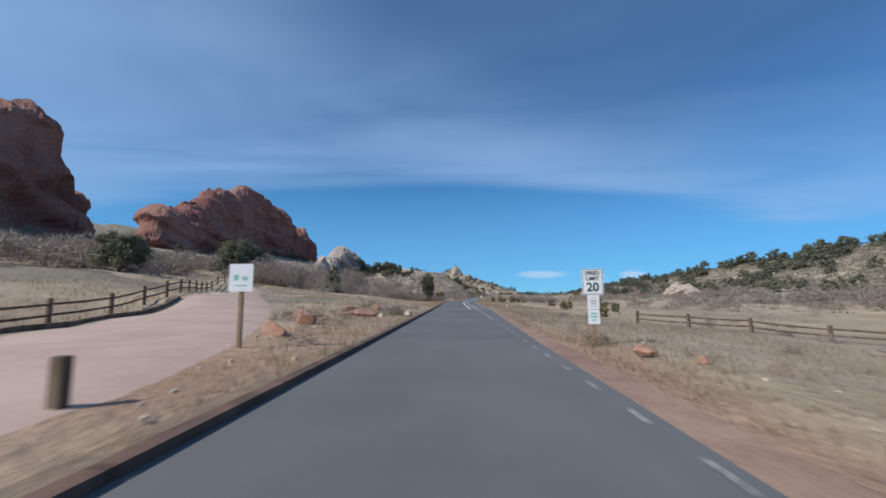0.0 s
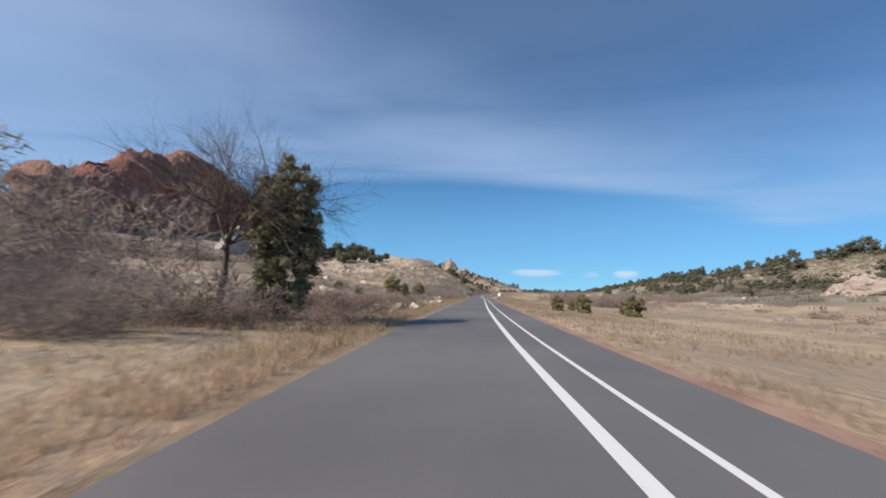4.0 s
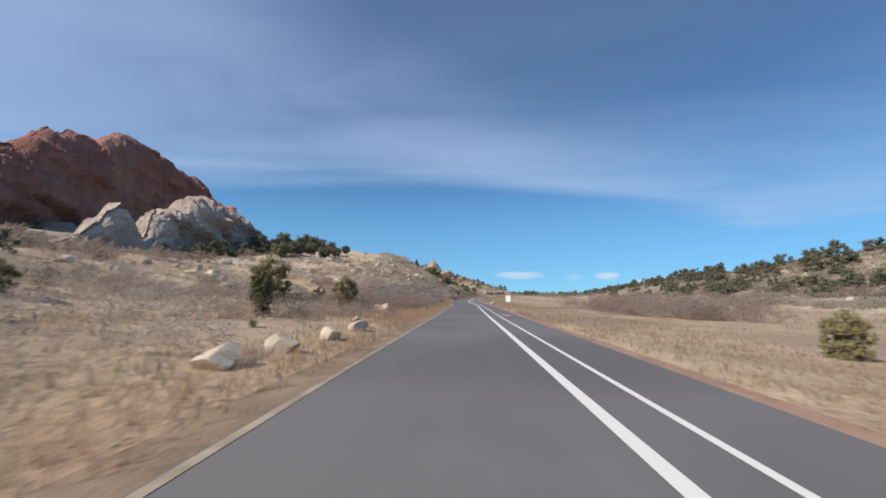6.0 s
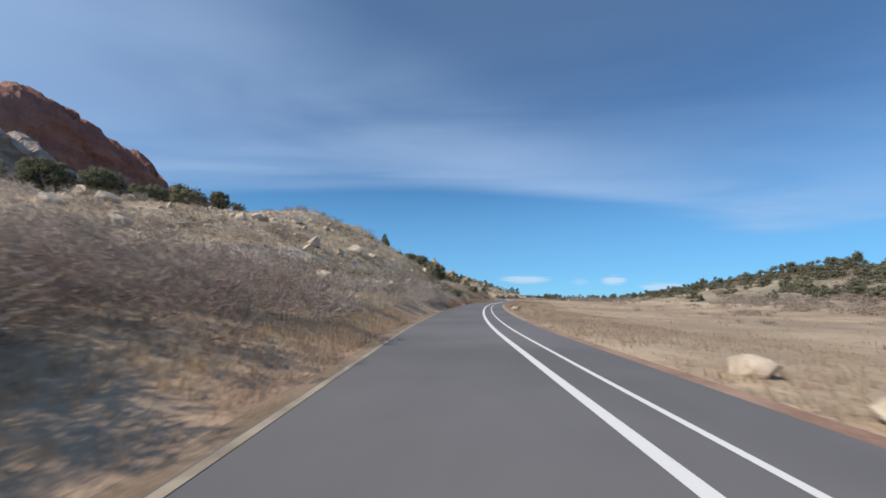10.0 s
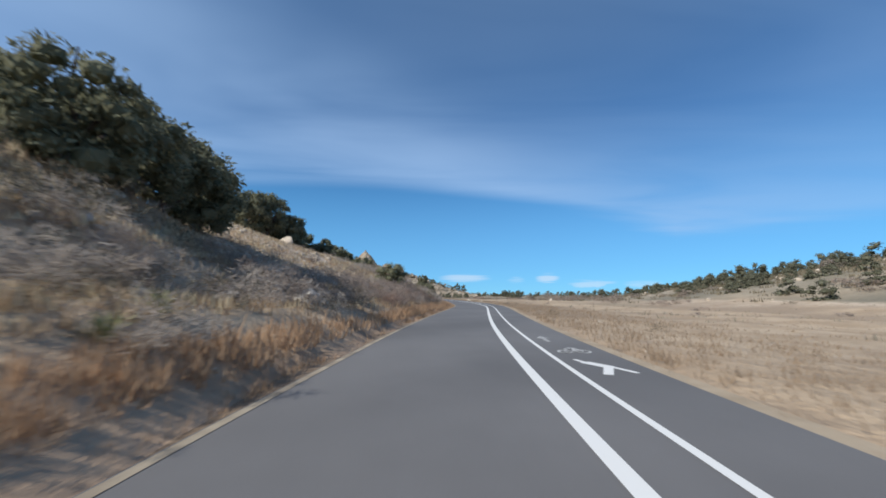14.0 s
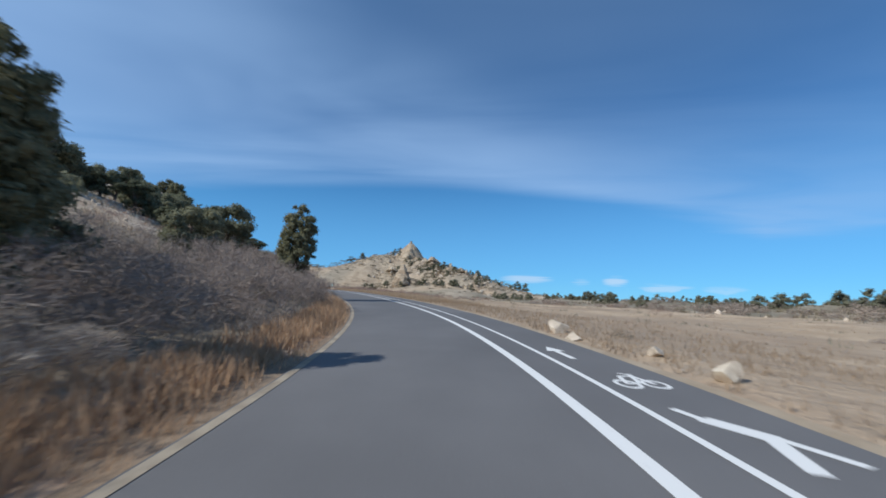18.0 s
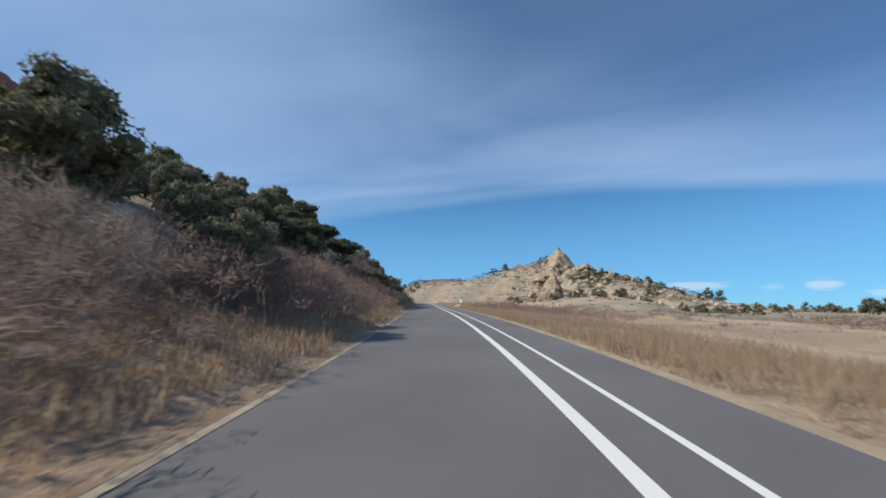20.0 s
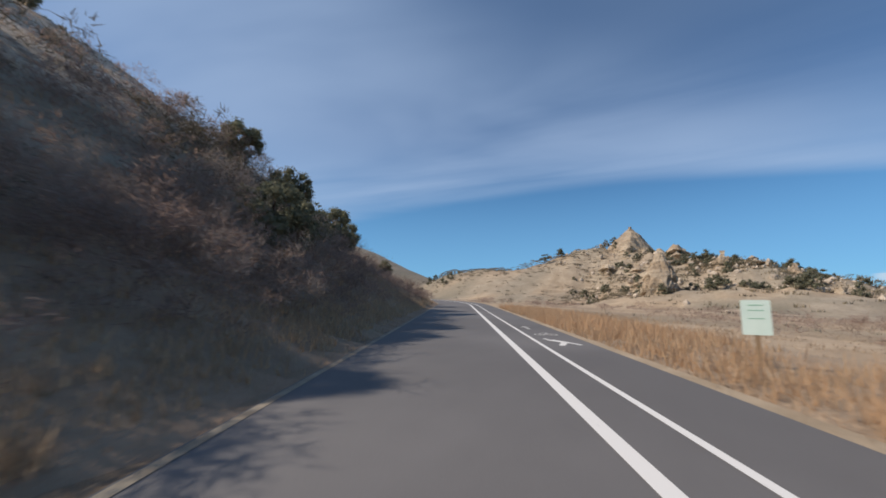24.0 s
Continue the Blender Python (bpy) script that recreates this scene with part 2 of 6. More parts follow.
def land(x, y):
    """Height of the ground."""
    x, y = np.atleast_1d(x).astype(float), np.atleast_1d(y).astype(float)
    s, d, zr = nearest(x, y)
    a = np.abs(d)
    i = np.clip(np.searchsorted(left_s, s, side="right") - 1, 0, len(left_s) - 2)
    f = np.clip((s - left_s[i]) / (left_s[i + 1] - left_s[i]), 0, 1)
    f = f * f * (3 - 2 * f)
    j = np.clip(np.searchsorted(LEFT_D, a, side="right") - 1, 0, len(LEFT_D) - 2)
    ld = np.array(LEFT_D)
    g = np.clip((a - ld[j]) / (ld[j + 1] - ld[j]), 0, 1)
    left = (left_h[i, j] * (1 - g) + left_h[i, j + 1] * g) * (1 - f) + (left_h[i + 1, j] * (1 - g) + left_h[i + 1, j + 1] * g) * f
    right = np.interp(a, RIGHT_D, RIGHT_H)
    near = np.where(d < 0, left, right)
    base = np.where(d < 0, np.interp(y, [150, 200, 320, 420], [7.5, 8.0, 13, 12]) + 24 * np.clip((-x - 85) / 130, 0, 1), -1.6 + 2.6 * np.clip((y - 400) / 200, 0, 1) - zr)
    crest = np.full_like(x, -50.0)
    for x0, y0, a0, x1, y1, a1, w in HILLS:
        vx, vy = x1 - x0, y1 - y0
        q = np.clip(((x - x0) * vx + (y - y0) * vy) / max(vx * vx + vy * vy, 1e-6), 0, 1)
        r = np.hypot(x - x0 - q * vx, y - y0 - q * vy) / w
        crest = np.maximum(crest, (a0 + (a1 - a0) * q) * (np.exp(-r * r) * 0.55 + 0.45 * np.exp(-r * 1.1)))
    wide = np.maximum(base, crest - zr)
    k = np.clip((a - 40) / 45, 0, 1)
    k = k * k * (3 - 2 * k)
    h = near * (1 - k) + wide * k
    rough = np.clip((a - 4) / 14, 0, 1) * np.where(d < 0, 1.0, 0.35 + 0.65 * np.clip((a - 60) / 30, 0, 1))
    q3 = np.stack([x, y, 0 * x], 1)
    h = h + rough * (0.55 * fbm(q3 / 9.0, 3) + 1.1 * fbm(q3 / 31.0, 2) * np.clip(a / 40, 0, 1))
    # a low cut bank along the hillside
    edge = 8.0 + 1.3 * fbm(np.stack([s / 7.0, 0 * s, 0 * s], 1), 3)
    cut = np.where(d < 0, np.interp(s, [204, 216, 238, 262, 276], [0, 0.9, 1.7, 1.6, 0]), 0) * np.clip((a - 4.6) / 2.6, 0, 1) * np.clip((edge - a) / 0.5, 0, 1)
    h = h - cut * (0.8 + 0.4 * fbm(np.stack([s / 3.0, 0 * s + 5, 0 * s], 1), 2))
    crag = np.clip(1.3 - np.hypot(x + 30, y - 630) / 110, 0, 1)
    h = h + crag * (2.2 * fbm(q3 / 7.0 + 5, 3) + 2.0 * np.abs(fbm(q3 / 16.0 + 3, 2)))
    m = np.interp(s, LS, drift)
    under = (d > m - 4.25) & (d < m + 2.75)
    h = np.where(under, -0.16, h)
    return h + zr


def spot(s, d):
    """The place at that way along the road and distance from it, on the ground."""
    s, d = np.atleast_1d(s).astype(float), np.atleast_1d(d).astype(float)
    p = [np.interp(s, LS, line[:, k]) + d * np.interp(s, LS, nor[:, k]) for k in (0, 1)]
    return np.stack([p[0], p[1], land(p[0], p[1])], 1)


# ---------------------------------------------------------------- building helpers
def mesh_of(name, verts, faces, mat=None, smooth=False):
    """A mesh from arrays: faces is an n x 3 or n x 4 array, or a list of such arrays."""
    me = bpy.data.meshes.new(name)
    verts = np.asarray(verts, np.float32)
    blocks = faces if isinstance(faces, list) else [faces]
    blocks = [np.asarray(b, np.int32) for b in blocks if len(b)]
    me.vertices.add(len(verts))
    me.vertices.foreach_set("co", verts.ravel())
    me.loops.add(sum(b.size for b in blocks))
    me.loops.foreach_set("vertex_index", np.concatenate([b.ravel() for b in blocks]))
    tot = np.concatenate([np.full(len(b), b.shape[1], np.int32) for b in blocks])
    me.polygons.add(len(tot))
    me.polygons.foreach_set("loop_start", np.concatenate([[0], np.cumsum(tot)[:-1]]).astype(np.int32))
    me.update(calc_edges=True)
    me.polygons.foreach_set("use_smooth", np.full(len(tot), smooth, bool))
    if mat:
        me.materials.append(mat)
    me.validate()
    return me


def part(name, me, parent=None, label="", at=None):
    """Link a mesh as one object, under a thing if one is given."""
    if isinstance(me, bmesh.types.BMesh):
        raise TypeError(name)
    ob = new(name, me)
    if parent is not None:
        ob.parent = parent
    if at is not None:
        ob.matrix_basis = at
    if label:
        tagged(ob, label)
    return ob


def from_bm(name, bm, mat, smooth=False):
    me = bpy.data.meshes.new(name)
    if smooth:
        for f in bm.faces:
            f.smooth = True
    bm.to_mesh(me)
    bm.free()
    me.materials.append(mat)
    return me


def box(name, size, mat, at=(0, 0, 0), bevel=0.01, turn=None):
    """A bevelled block, its centre at at."""
    bm = bmesh.new()
    bmesh.ops.create_cube(bm, size=1.0)
    bmesh.ops.scale(bm, vec=size, verts=bm.verts)
    if bevel:
        bmesh.ops.bevel(bm, geom=bm.edges[:], offset=bevel, segments=2, affect="EDGES", profile=0.6)
    if turn is not None:
        bmesh.ops.transform(bm, matrix=turn, verts=bm.verts)
    bmesh.ops.translate(bm, vec=at, verts=bm.verts)
    return from_bm(name, bm, mat)


def tubes(paths, sides=3):
    """Tapered tubes along polylines [(points, radii)]: verts and faces."""
    V, Fq, base = [], [], 0
    for pts, rad in paths:
        pts = np.asarray(pts, float)
        t = np.gradient(pts, axis=0)
        t /= np.linalg.norm(t, axis=1)[:, None] + 1e-9
        ref = np.where(np.abs(t[:, 2:3]) > 0.9, np.array([[1.0, 0, 0]]), np.array([[0, 0, 1.0]]))
        u = np.cross(t, ref)
        u /= np.linalg.norm(u, axis=1)[:, None] + 1e-9
        w = np.cross(t, u)
        ang = np.arange(sides) * 2 * math.pi / sides
        ring = pts[:, None] + np.asarray(rad)[:, None, None] * (np.cos(ang)[None, :, None] * u[:, None] + np.sin(ang)[None, :, None] * w[:, None])
        n = len(pts)
        V.append(ring.reshape(-1, 3))
        for a in range(n - 1):
            for b in range(sides):
                c = (b + 1) % sides
                Fq.append((base + a * sides + b, base + a * sides + c, base + (a + 1) * sides + c, base + (a + 1) * sides + b))
        base += n * sides
    return np.concatenate(V), np.array(Fq)


def ribbon(name, s0, s1, a, b, lift, mat, step=1.0, thick=0.0):
    """A strip that follows the road from s0 to s1, between a and b (numbers or functions of s) from the white line."""
    s = np.arange(s0, s1 + 1e-6, step)
    if s1 - s[-1] > 0.05:
        s = np.append(s, s1)
    m = np.interp(s, LS, drift)
    fa = a(s) if callable(a) else np.full_like(s, a)
    fb = b(s) if callable(b) else np.full_like(s, b)
    cols = np.linspace(0, 1, 2 if (np.max(np.abs(fb - fa)) < 1 or thick) else 6)
    c = np.stack([np.interp(s, LS, line[:, k]) for k in range(3)], 1)
    nn = np.stack([np.interp(s, LS, nor[:, k]) for k in range(2)], 1)
    P = []
    for q in cols:
        o = m + fa * (1 - q) + fb * q
        P.append(np.stack([c[:, 0] + o * nn[:, 0], c[:, 1] + o * nn[:, 1], c[:, 2] + lift], 1))
    if thick:
        P = [P[0] - (0, 0, thick), *P, P[-1] - (0, 0, thick)]
    P = np.stack(P, 1)
    n, k = P.shape[:2]
    i = (np.arange(n - 1)[:, None] * k + np.arange(k - 1)[None]).ravel()
    F = np.stack([i, i + 1, i + k + 1, i + k], 1)
    F = F[:, ::1]
    me = mesh_of(name, P.reshape(-1, 3), F, mat)
    return me


# ---------------------------------------------------------------- materials
def material(name, rough=0.9):
    m = bpy.data.materials.new(name)
    m.use_nodes = True
    t = m.node_tree
    b = t.nodes["Principled BSDF"]
    b.inputs["Roughness"].default_value = rough
    b.inputs["Specular IOR Level"].default_value = 0.25
    return m, t, b


def obj_noise(t, scale, detail=4.0, rough=0.55, stretch=None, dist=0.0):
    c = nd(t, "ShaderNodeTexCoord").outputs["Object"]
    if stretch:
        c = nd(t, "ShaderNodeMapping", ins={0: c, 3: stretch}).outputs[0]
    return nd(t, "ShaderNodeTexNoise", ins={0: c, 2: scale, 3: detail, 4: rough, 8: dist}).outputs[0]


def bump(t, b, h, strength=0.4, dist=0.05):
    n = nd(t, "ShaderNodeBump", ins={0: strength, 1: dist, "Height": h})
    t.links.new(n.outputs[0], b.inputs["Normal"])


def varied(name, c1, c2, scale, fine=0.0, rough=0.9, c3=None, strength=0.4, dist=0.03, stretch=None, by_object=0.0):
    """Two or three colours mixed by coarse and fine noise, with relief."""
    m, t, b = material(name, rough)
    n1 = obj_noise(t, scale, 5.0, 0.6, stretch)
    col = mixc(t, ramp01(t, n1, 0.32, 0.68), c1, c2)
    n2 = obj_noise(t, fine or scale * 7, 4.0, 0.65, stretch)
    if c3:
        col = mixc(t, ramp01(t, n2, 0.5, 0.75), col, c3)
    col = mixc(t, 0.5, col, mixc(t, n2, (0.25, 0.25, 0.25), (0.78, 0.78, 0.78)), "OVERLAY")
    if by_object:
        r = nd(t, "ShaderNodeObjectInfo").outputs["Random"]
        col = mixc(t, by_object, col, mixc(t, r, (0.3, 0.3, 0.3), (0.75, 0.72, 0.68)), "OVERLAY")
    t.links.new(col, b.inputs["Base Color"])
    bump(t, b, n2, strength, dist)
    return m


def island_mat(name, c1, c2, rough=0.85, c3=None, glow=0.0):
    """Leaves and blades: each piece its own shade."""
    m, t, b = material(name, rough)
    g = nd(t, "ShaderNodeNewGeometry").outputs["Random Per Island"]
    col = mixc(t, g, c1, c2)
    n = obj_noise(t, 0.35, 2.0)
    col = mixc(t, ramp01(t, n, 0.35, 0.7), col, c3 or c2)
    r = nd(t, "ShaderNodeObjectInfo").outputs["Random"]
    col = mixc(t, 0.35, col, mixc(t, r, (0.32, 0.32, 0.32), (0.68, 0.68, 0.66)), "OVERLAY")
    t.links.new(col, b.inputs["Base Color"])
    if glow:
        tr = nd(t, "ShaderNodeBsdfTranslucent", ins={0: col})
        mx = nd(t, "ShaderNodeMixShader", ins={0: glow, 1: b.outputs[0], 2: tr.outputs[0]})
        t.links.new(mx.outputs[0], t.nodes["Material Output"].inputs["Surface"])
    return m


m, t, b = material("asphalt", 0.86)
n1, n2, n3 = obj_noise(t, 0.16, 4.0), obj_noise(t, 130.0, 2.0, 0.7), obj_noise(t, 0.9, 3.0, 0.6, (1, 0.25, 1))
col = mixc(t, ramp01(t, n1, 0.3, 0.7), (0.132, 0.126, 0.125), (0.172, 0.164, 0.162))
col = mixc(t, 0.35, col, mixc(t, n3, (0.36, 0.36, 0.36), (0.66, 0.66, 0.66)), "OVERLAY")
col = mixc(t, 0.5, col, mixc(t, n2, (0.2, 0.2, 0.2), (0.8, 0.8, 0.8)), "OVERLAY")
t.links.new(col, b.inputs["Base Color"])
bump(t, b, n2, 0.5, 0.004)
M_ASPHALT = m
m, t, b = material("road_paint", 0.7)
n1, n2 = obj_noise(t, 14.0, 5.0, 0.7), obj_noise(t, 120.0, 2.0)
col = mixc(t, ramp01(t, n1, 0.62, 0.78), (0.74, 0.72, 0.69), (0.33, 0.31, 0.30))
t.links.new(mixc(t, 0.3, col, mixc(t, n2, (0.3, 0.3, 0.3), (0.7, 0.7, 0.7)), "OVERLAY"), b.inputs["Base Color"])
M_PAINT = m
M_WORN = varied("worn_road_paint", (0.15, 0.145, 0.142), (0.36, 0.35, 0.34), 5.0, 60, strength=0.2, dist=0.003)
M_FAINT = varied("faded_road_paint", (0.26, 0.25, 0.245), (0.52, 0.51, 0.49), 5.0, 60, strength=0.2, dist=0.003)
M_KERB = varied("kerb_stone", (0.10, 0.06, 0.045), (0.19, 0.115, 0.085), 1.5, 25, strength=0.5, dist=0.01)
M_EDGE = varied("faded_edge", (0.26, 0.21, 0.155), (0.40, 0.335, 0.25), 2.0, 30, strength=0.3, dist=0.01)
M_REDDIRT = varied("red_dirt", (0.26, 0.15, 0.105), (0.38, 0.245, 0.175), 0.7, 16, c3=(0.36, 0.27, 0.20), strength=0.6, dist=0.02)
M_PATH = varied("trail_gravel", (0.45, 0.31, 0.245), (0.54, 0.385, 0.31), 0.35, 22, strength=0.4, dist=0.01)
M_TIMBER = varied("weathered_timber", (0.09, 0.06, 0.042), (0.20, 0.145, 0.10), 3.0, 18, strength=0.6, dist=0.01, stretch=(1, 1, 0.2))
M_POST = varied("sign_post_timber", (0.25, 0.17, 0.10), (0.36, 0.26, 0.17), 3.0, 18, strength=0.5, dist=0.006, stretch=(1, 1, 0.2))
M_SIGN = varied("sign_white", (0.80, 0.80, 0.79), (0.86, 0.86, 0.85), 3.0, 40, rough=0.45, strength=0.05, dist=0.002)
M_SIGNG = varied("sign_pale_green", (0.64, 0.80, 0.73), (0.70, 0.85, 0.78), 3.0, 40, rough=0.45, strength=0.05, dist=0.002)
M_BLACK = varied("sign_black", (0.015, 0.015, 0.016), (0.03, 0.03, 0.03), 6.0, 60, rough=0.5, strength=0.05, dist=0.002)
M_FADED = varied("sign_faded_print", (0.55, 0.42, 0.40), (0.62, 0.55, 0.53), 6.0, 60, rough=0.5, strength=0.05, dist=0.002)
M_FADEGREEN = varied("sign_green_print", (0.25, 0.50, 0.38), (0.35, 0.58, 0.46), 6.0, 60, rough=0.5, strength=0.05, dist=0.002)
M_BARK = varied("bark", (0.085, 0.062, 0.048), (0.19, 0.15, 0.12), 4.0, 24, strength=0.8, dist=0.02, stretch=(1, 1, 0.25))
M_BOULDER = varied("pale_boulder", (0.47, 0.39, 0.30), (0.62, 0.53, 0.43), 1.6, 14, c3=(0.30, 0.25, 0.20), strength=0.8, dist=0.03, by_object=0.4)
M_LIME = varied("crumbling_limestone", (0.50, 0.44, 0.38), (0.72, 0.65, 0.58), 3.2, 22, c3=(0.27, 0.22, 0.18), strength=1.0, dist=0.05, by_object=0.3)
M_REDBOULDER = varied("red_boulder", (0.34, 0.18, 0.125), (0.46, 0.27, 0.19), 1.6, 14, strength=0.8, dist=0.03, by_object=0.3)
M_NEEDLE = island_mat("juniper_leaf", (0.13, 0.132, 0.08), (0.30, 0.29, 0.185), c3=(0.22, 0.215, 0.135), glow=0.35)
M_FARTREE = island_mat("distant_juniper", (0.09, 0.092, 0.062), (0.20, 0.195, 0.13), c3=(0.145, 0.142, 0.096), glow=0.2)
M_PINE = island_mat("pine_needle", (0.075, 0.082, 0.05), (0.20, 0.205, 0.125), c3=(0.145, 0.15, 0.092), glow=0.3)
M_NEEDLE2 = island_mat("juniper_leaf_yellow", (0.115, 0.115, 0.06), (0.29, 0.27, 0.16), c3=(0.21, 0.20, 0.12), glow=0.3)
M_TWIG = island_mat("grey_twig", (0.206, 0.168, 0.145), (0.413, 0.348, 0.309), c3=(0.319, 0.260, 0.224))
M_TWIGRED = island_mat("red_brown_twig", (0.15, 0.095, 0.075), (0.29, 0.205, 0.165), c3=(0.23, 0.155, 0.12))
M_SAGE = island_mat("sage_leaf", (0.27, 0.23, 0.17), (0.52, 0.455, 0.35), c3=(0.41, 0.35, 0.265), glow=0.5)
M_PALEGRASS = island_mat("pale_bunch_grass", (0.50, 0.40, 0.27), (0.72, 0.60, 0.43), c3=(0.62, 0.50, 0.34), glow=0.55)
M_SCRUB = island_mat("dark_scrub", (0.13, 0.11, 0.075), (0.30, 0.25, 0.175), c3=(0.20, 0.165, 0.11))
M_OAK = island_mat("bare_oak_twigs", (0.256, 0.207, 0.177), (0.397, 0.326, 0.282), c3=(0.320, 0.260, 0.220), glow=0.3)
M_FARBRUSH = island_mat("distant_brush", (0.27, 0.215, 0.175), (0.41, 0.335, 0.28), c3=(0.34, 0.275, 0.225), glow=0.3)
M_DARKBRUSH = island_mat("dark_brush", (0.10, 0.085, 0.06), (0.24, 0.20, 0.14), c3=(0.17, 0.14, 0.10), glow=0.2)
M_BUSH = island_mat("dry_juniper", (0.17, 0.155, 0.075), (0.36, 0.315, 0.17), c3=(0.27, 0.235, 0.125), glow=0.35)
M_GREYMOUND = island_mat("grey_brush_leaf", (0.32, 0.27, 0.23), (0.62, 0.54, 0.47), c3=(0.48, 0.41, 0.35), glow=0.5)
M_REDMOUND = island_mat("red_brush_leaf", (0.245, 0.168, 0.138), (0.44, 0.325, 0.27), c3=(0.345, 0.248, 0.203), glow=0.4)
M_STRAW = island_mat("straw", (0.42, 0.305, 0.20), (0.54, 0.41, 0.285), c3=(0.475, 0.352, 0.24), glow=0.6)
M_ORANGE = island_mat("rusty_grass", (0.42, 0.265, 0.155), (0.62, 0.44, 0.29), c3=(0.52, 0.345, 0.215), glow=0.4)
M_GREENISH = island_mat("yucca_leaf", (0.16, 0.19, 0.075), (0.36, 0.36, 0.18), c3=(0.45, 0.40, 0.22))


def rock_mat(name, c1, c2, c3, layer=(0.02, 0.02, 0.12), stain=0.5):
    m, t, b = material(name, 0.92)
    lay = obj_noise(t, 1.0, 6.0, 0.6, layer, 1.2)
    big = obj_noise(t, 0.022, 5.0, 0.6)
    crack = obj_noise(t, 1.0, 5.0, 0.6, (0.16, 0.16, 0.03), 0.8)
    fine = obj_noise(t, 0.7, 8.0, 0.65)
    col = mixc(t, ramp01(t, lay, 0.38, 0.62), c1, c2)
    col = mixc(t, ramp01(t, big, 0.45, 0.7), col, c3)
    col = mixc(t, stain, col, mixc(t, crack, (0.2, 0.2, 0.2), (0.72, 0.72, 0.72)), "OVERLAY")
    col = mixc(t, 0.5, col, mixc(t, fine, (0.28, 0.28, 0.28), (0.72, 0.72, 0.72)), "OVERLAY")
    t.links.new(col, b.inputs["Base Color"])
    bump(t, b, mth(t, "ADD", mth(t, "ADD", fine, mth(t, "MULTIPLY", crack, 1.4)), lay), 0.9, 1.2)
    return m


M_REDROCK = rock_mat("red_sandstone", (0.265, 0.118, 0.092), (0.35, 0.163, 0.125), (0.41, 0.225, 0.172))
M_WHITEROCK = rock_mat("white_sandstone", (0.50, 0.405, 0.345), (0.62, 0.52, 0.45), (0.42, 0.325, 0.265), (0.1, 0.1, 0.3), 0.55)
M_TANROCK = rock_mat("tan_sandstone", (0.38, 0.29, 0.20), (0.50, 0.41, 0.305), (0.29, 0.205, 0.14), (0.06, 0.06, 0.3), 0.5)

# the ground: straw meadow, pale stony slopes, bare red soil, by the lie of the land
m, t, b = material("open_ground", 0.95)
zone = nd(t, "ShaderNodeAttribute")
zone.attribute_name = "zone"
zr, zg, zb = [nd(t, "ShaderNodeSeparateXYZ", ins={0: zone.outputs["Vector"]}).outputs[k] for k in range(3)]
n_big, n_mid, n_fine, n_tuft = obj_noise(t, 0.045, 4.0), obj_noise(t, 0.22, 5.0, 0.6), obj_noise(t, 2.2, 6.0, 0.7), obj_noise(t, 0.8, 4.0, 0.6)
straw = mixc(t, ramp01(t, n_mid, 0.35, 0.65), (0.42, 0.308, 0.203), (0.53, 0.405, 0.28))
straw = mixc(t, ramp01(t, n_big, 0.42, 0.62), straw, (0.36, 0.27, 0.188))
stony = mixc(t, ramp01(t, n_mid, 0.38, 0.62), (0.50, 0.395, 0.295), (0.68, 0.565, 0.44))
stony = mixc(t, ramp01(t, n_tuft, 0.55, 0.68), stony, (0.25, 0.195, 0.145))
soil = mixc(t, ramp01(t, n_mid, 0.35, 0.65), (0.36, 0.21, 0.135), (0.46, 0.30, 0.20))
col = mixc(t, zr, straw, stony)
col = mixc(t, zg, col, soil)
col = mixc(t, zb, col, mixc(t, n_tuft, (0.165, 0.145, 0.105), (0.29, 0.25, 0.185)))
col = mixc(t, 0.5, col, mixc(t, n_fine, (0.2, 0.2, 0.2), (0.76, 0.76, 0.76)), "OVERLAY")
t.links.new(col, b.inputs["Base Color"])
bump(t, b, mth(t, "ADD", n_fine, mth(t, "MULTIPLY", n_tuft, 2.0)), 0.7, 0.2)
M_GROUND = m
# ---------------------------------------------------------------- ground and road
def lines_grid(lo, hi, step, far_lo, far_hi):
    mid = list(np.arange(lo, hi + 1e-6, step))
    a, g = lo, step
    while a > far_lo:
        g *= 1.12
        a -= g
        mid.insert(0, a)
    a, g = hi, step
    while a < far_hi:
        g *= 1.12
        a += g
        mid.append(a)
    return np.array(mid)


gx, gy = lines_grid(-72, 52, 1.0, -2600, 2600), lines_grid(-8, 470, 1.25, -1500, 3200)
X, Y = np.meshgrid(gx, gy)
x, y = X.ravel(), Y.ravel()
z = land(x, y)
k = len(gx)
i = (np.arange(len(gy) - 1)[:, None] * k + np.arange(k - 1)[None]).ravel()
ground_me = mesh_of("ground", np.stack([x, y, z], 1), np.stack([i, i + 1, i + k + 1, i + k], 1), M_GROUND, True)
gs, gd, _ = nearest(x, y)
q3 = np.stack([x, y, 0 * x], 1)
patch = fbm(q3 / 14.0, 3)
stony = np.where(gd < 0, np.clip((np.interp(gs, [-20, 60, 130, 180, 210, 520, 700], [0.0, .05, .1, .2, .9, .8, .5]) + 0.35 * patch) * np.clip((-gd - 4) / 8, 0, 1), 0, 1),
                 np.clip((gd - 52) / 22 + 0.5 * patch, 0, 1))
stony = np.where(gy.repeat(k) > 520, np.clip(0.3 + 0.7 * patch, 0, 1), stony)
soil = np.where(gd < 0, np.clip(1.3 - (-gd - 2.4) / 1.2, 0, 1) * 0.6, np.clip(1.5 - (gd - 3.2) / 0.7, 0, 1) * np.interp(gs, [0, 40, 190, 215], [1, 1, 1, 0.15]))
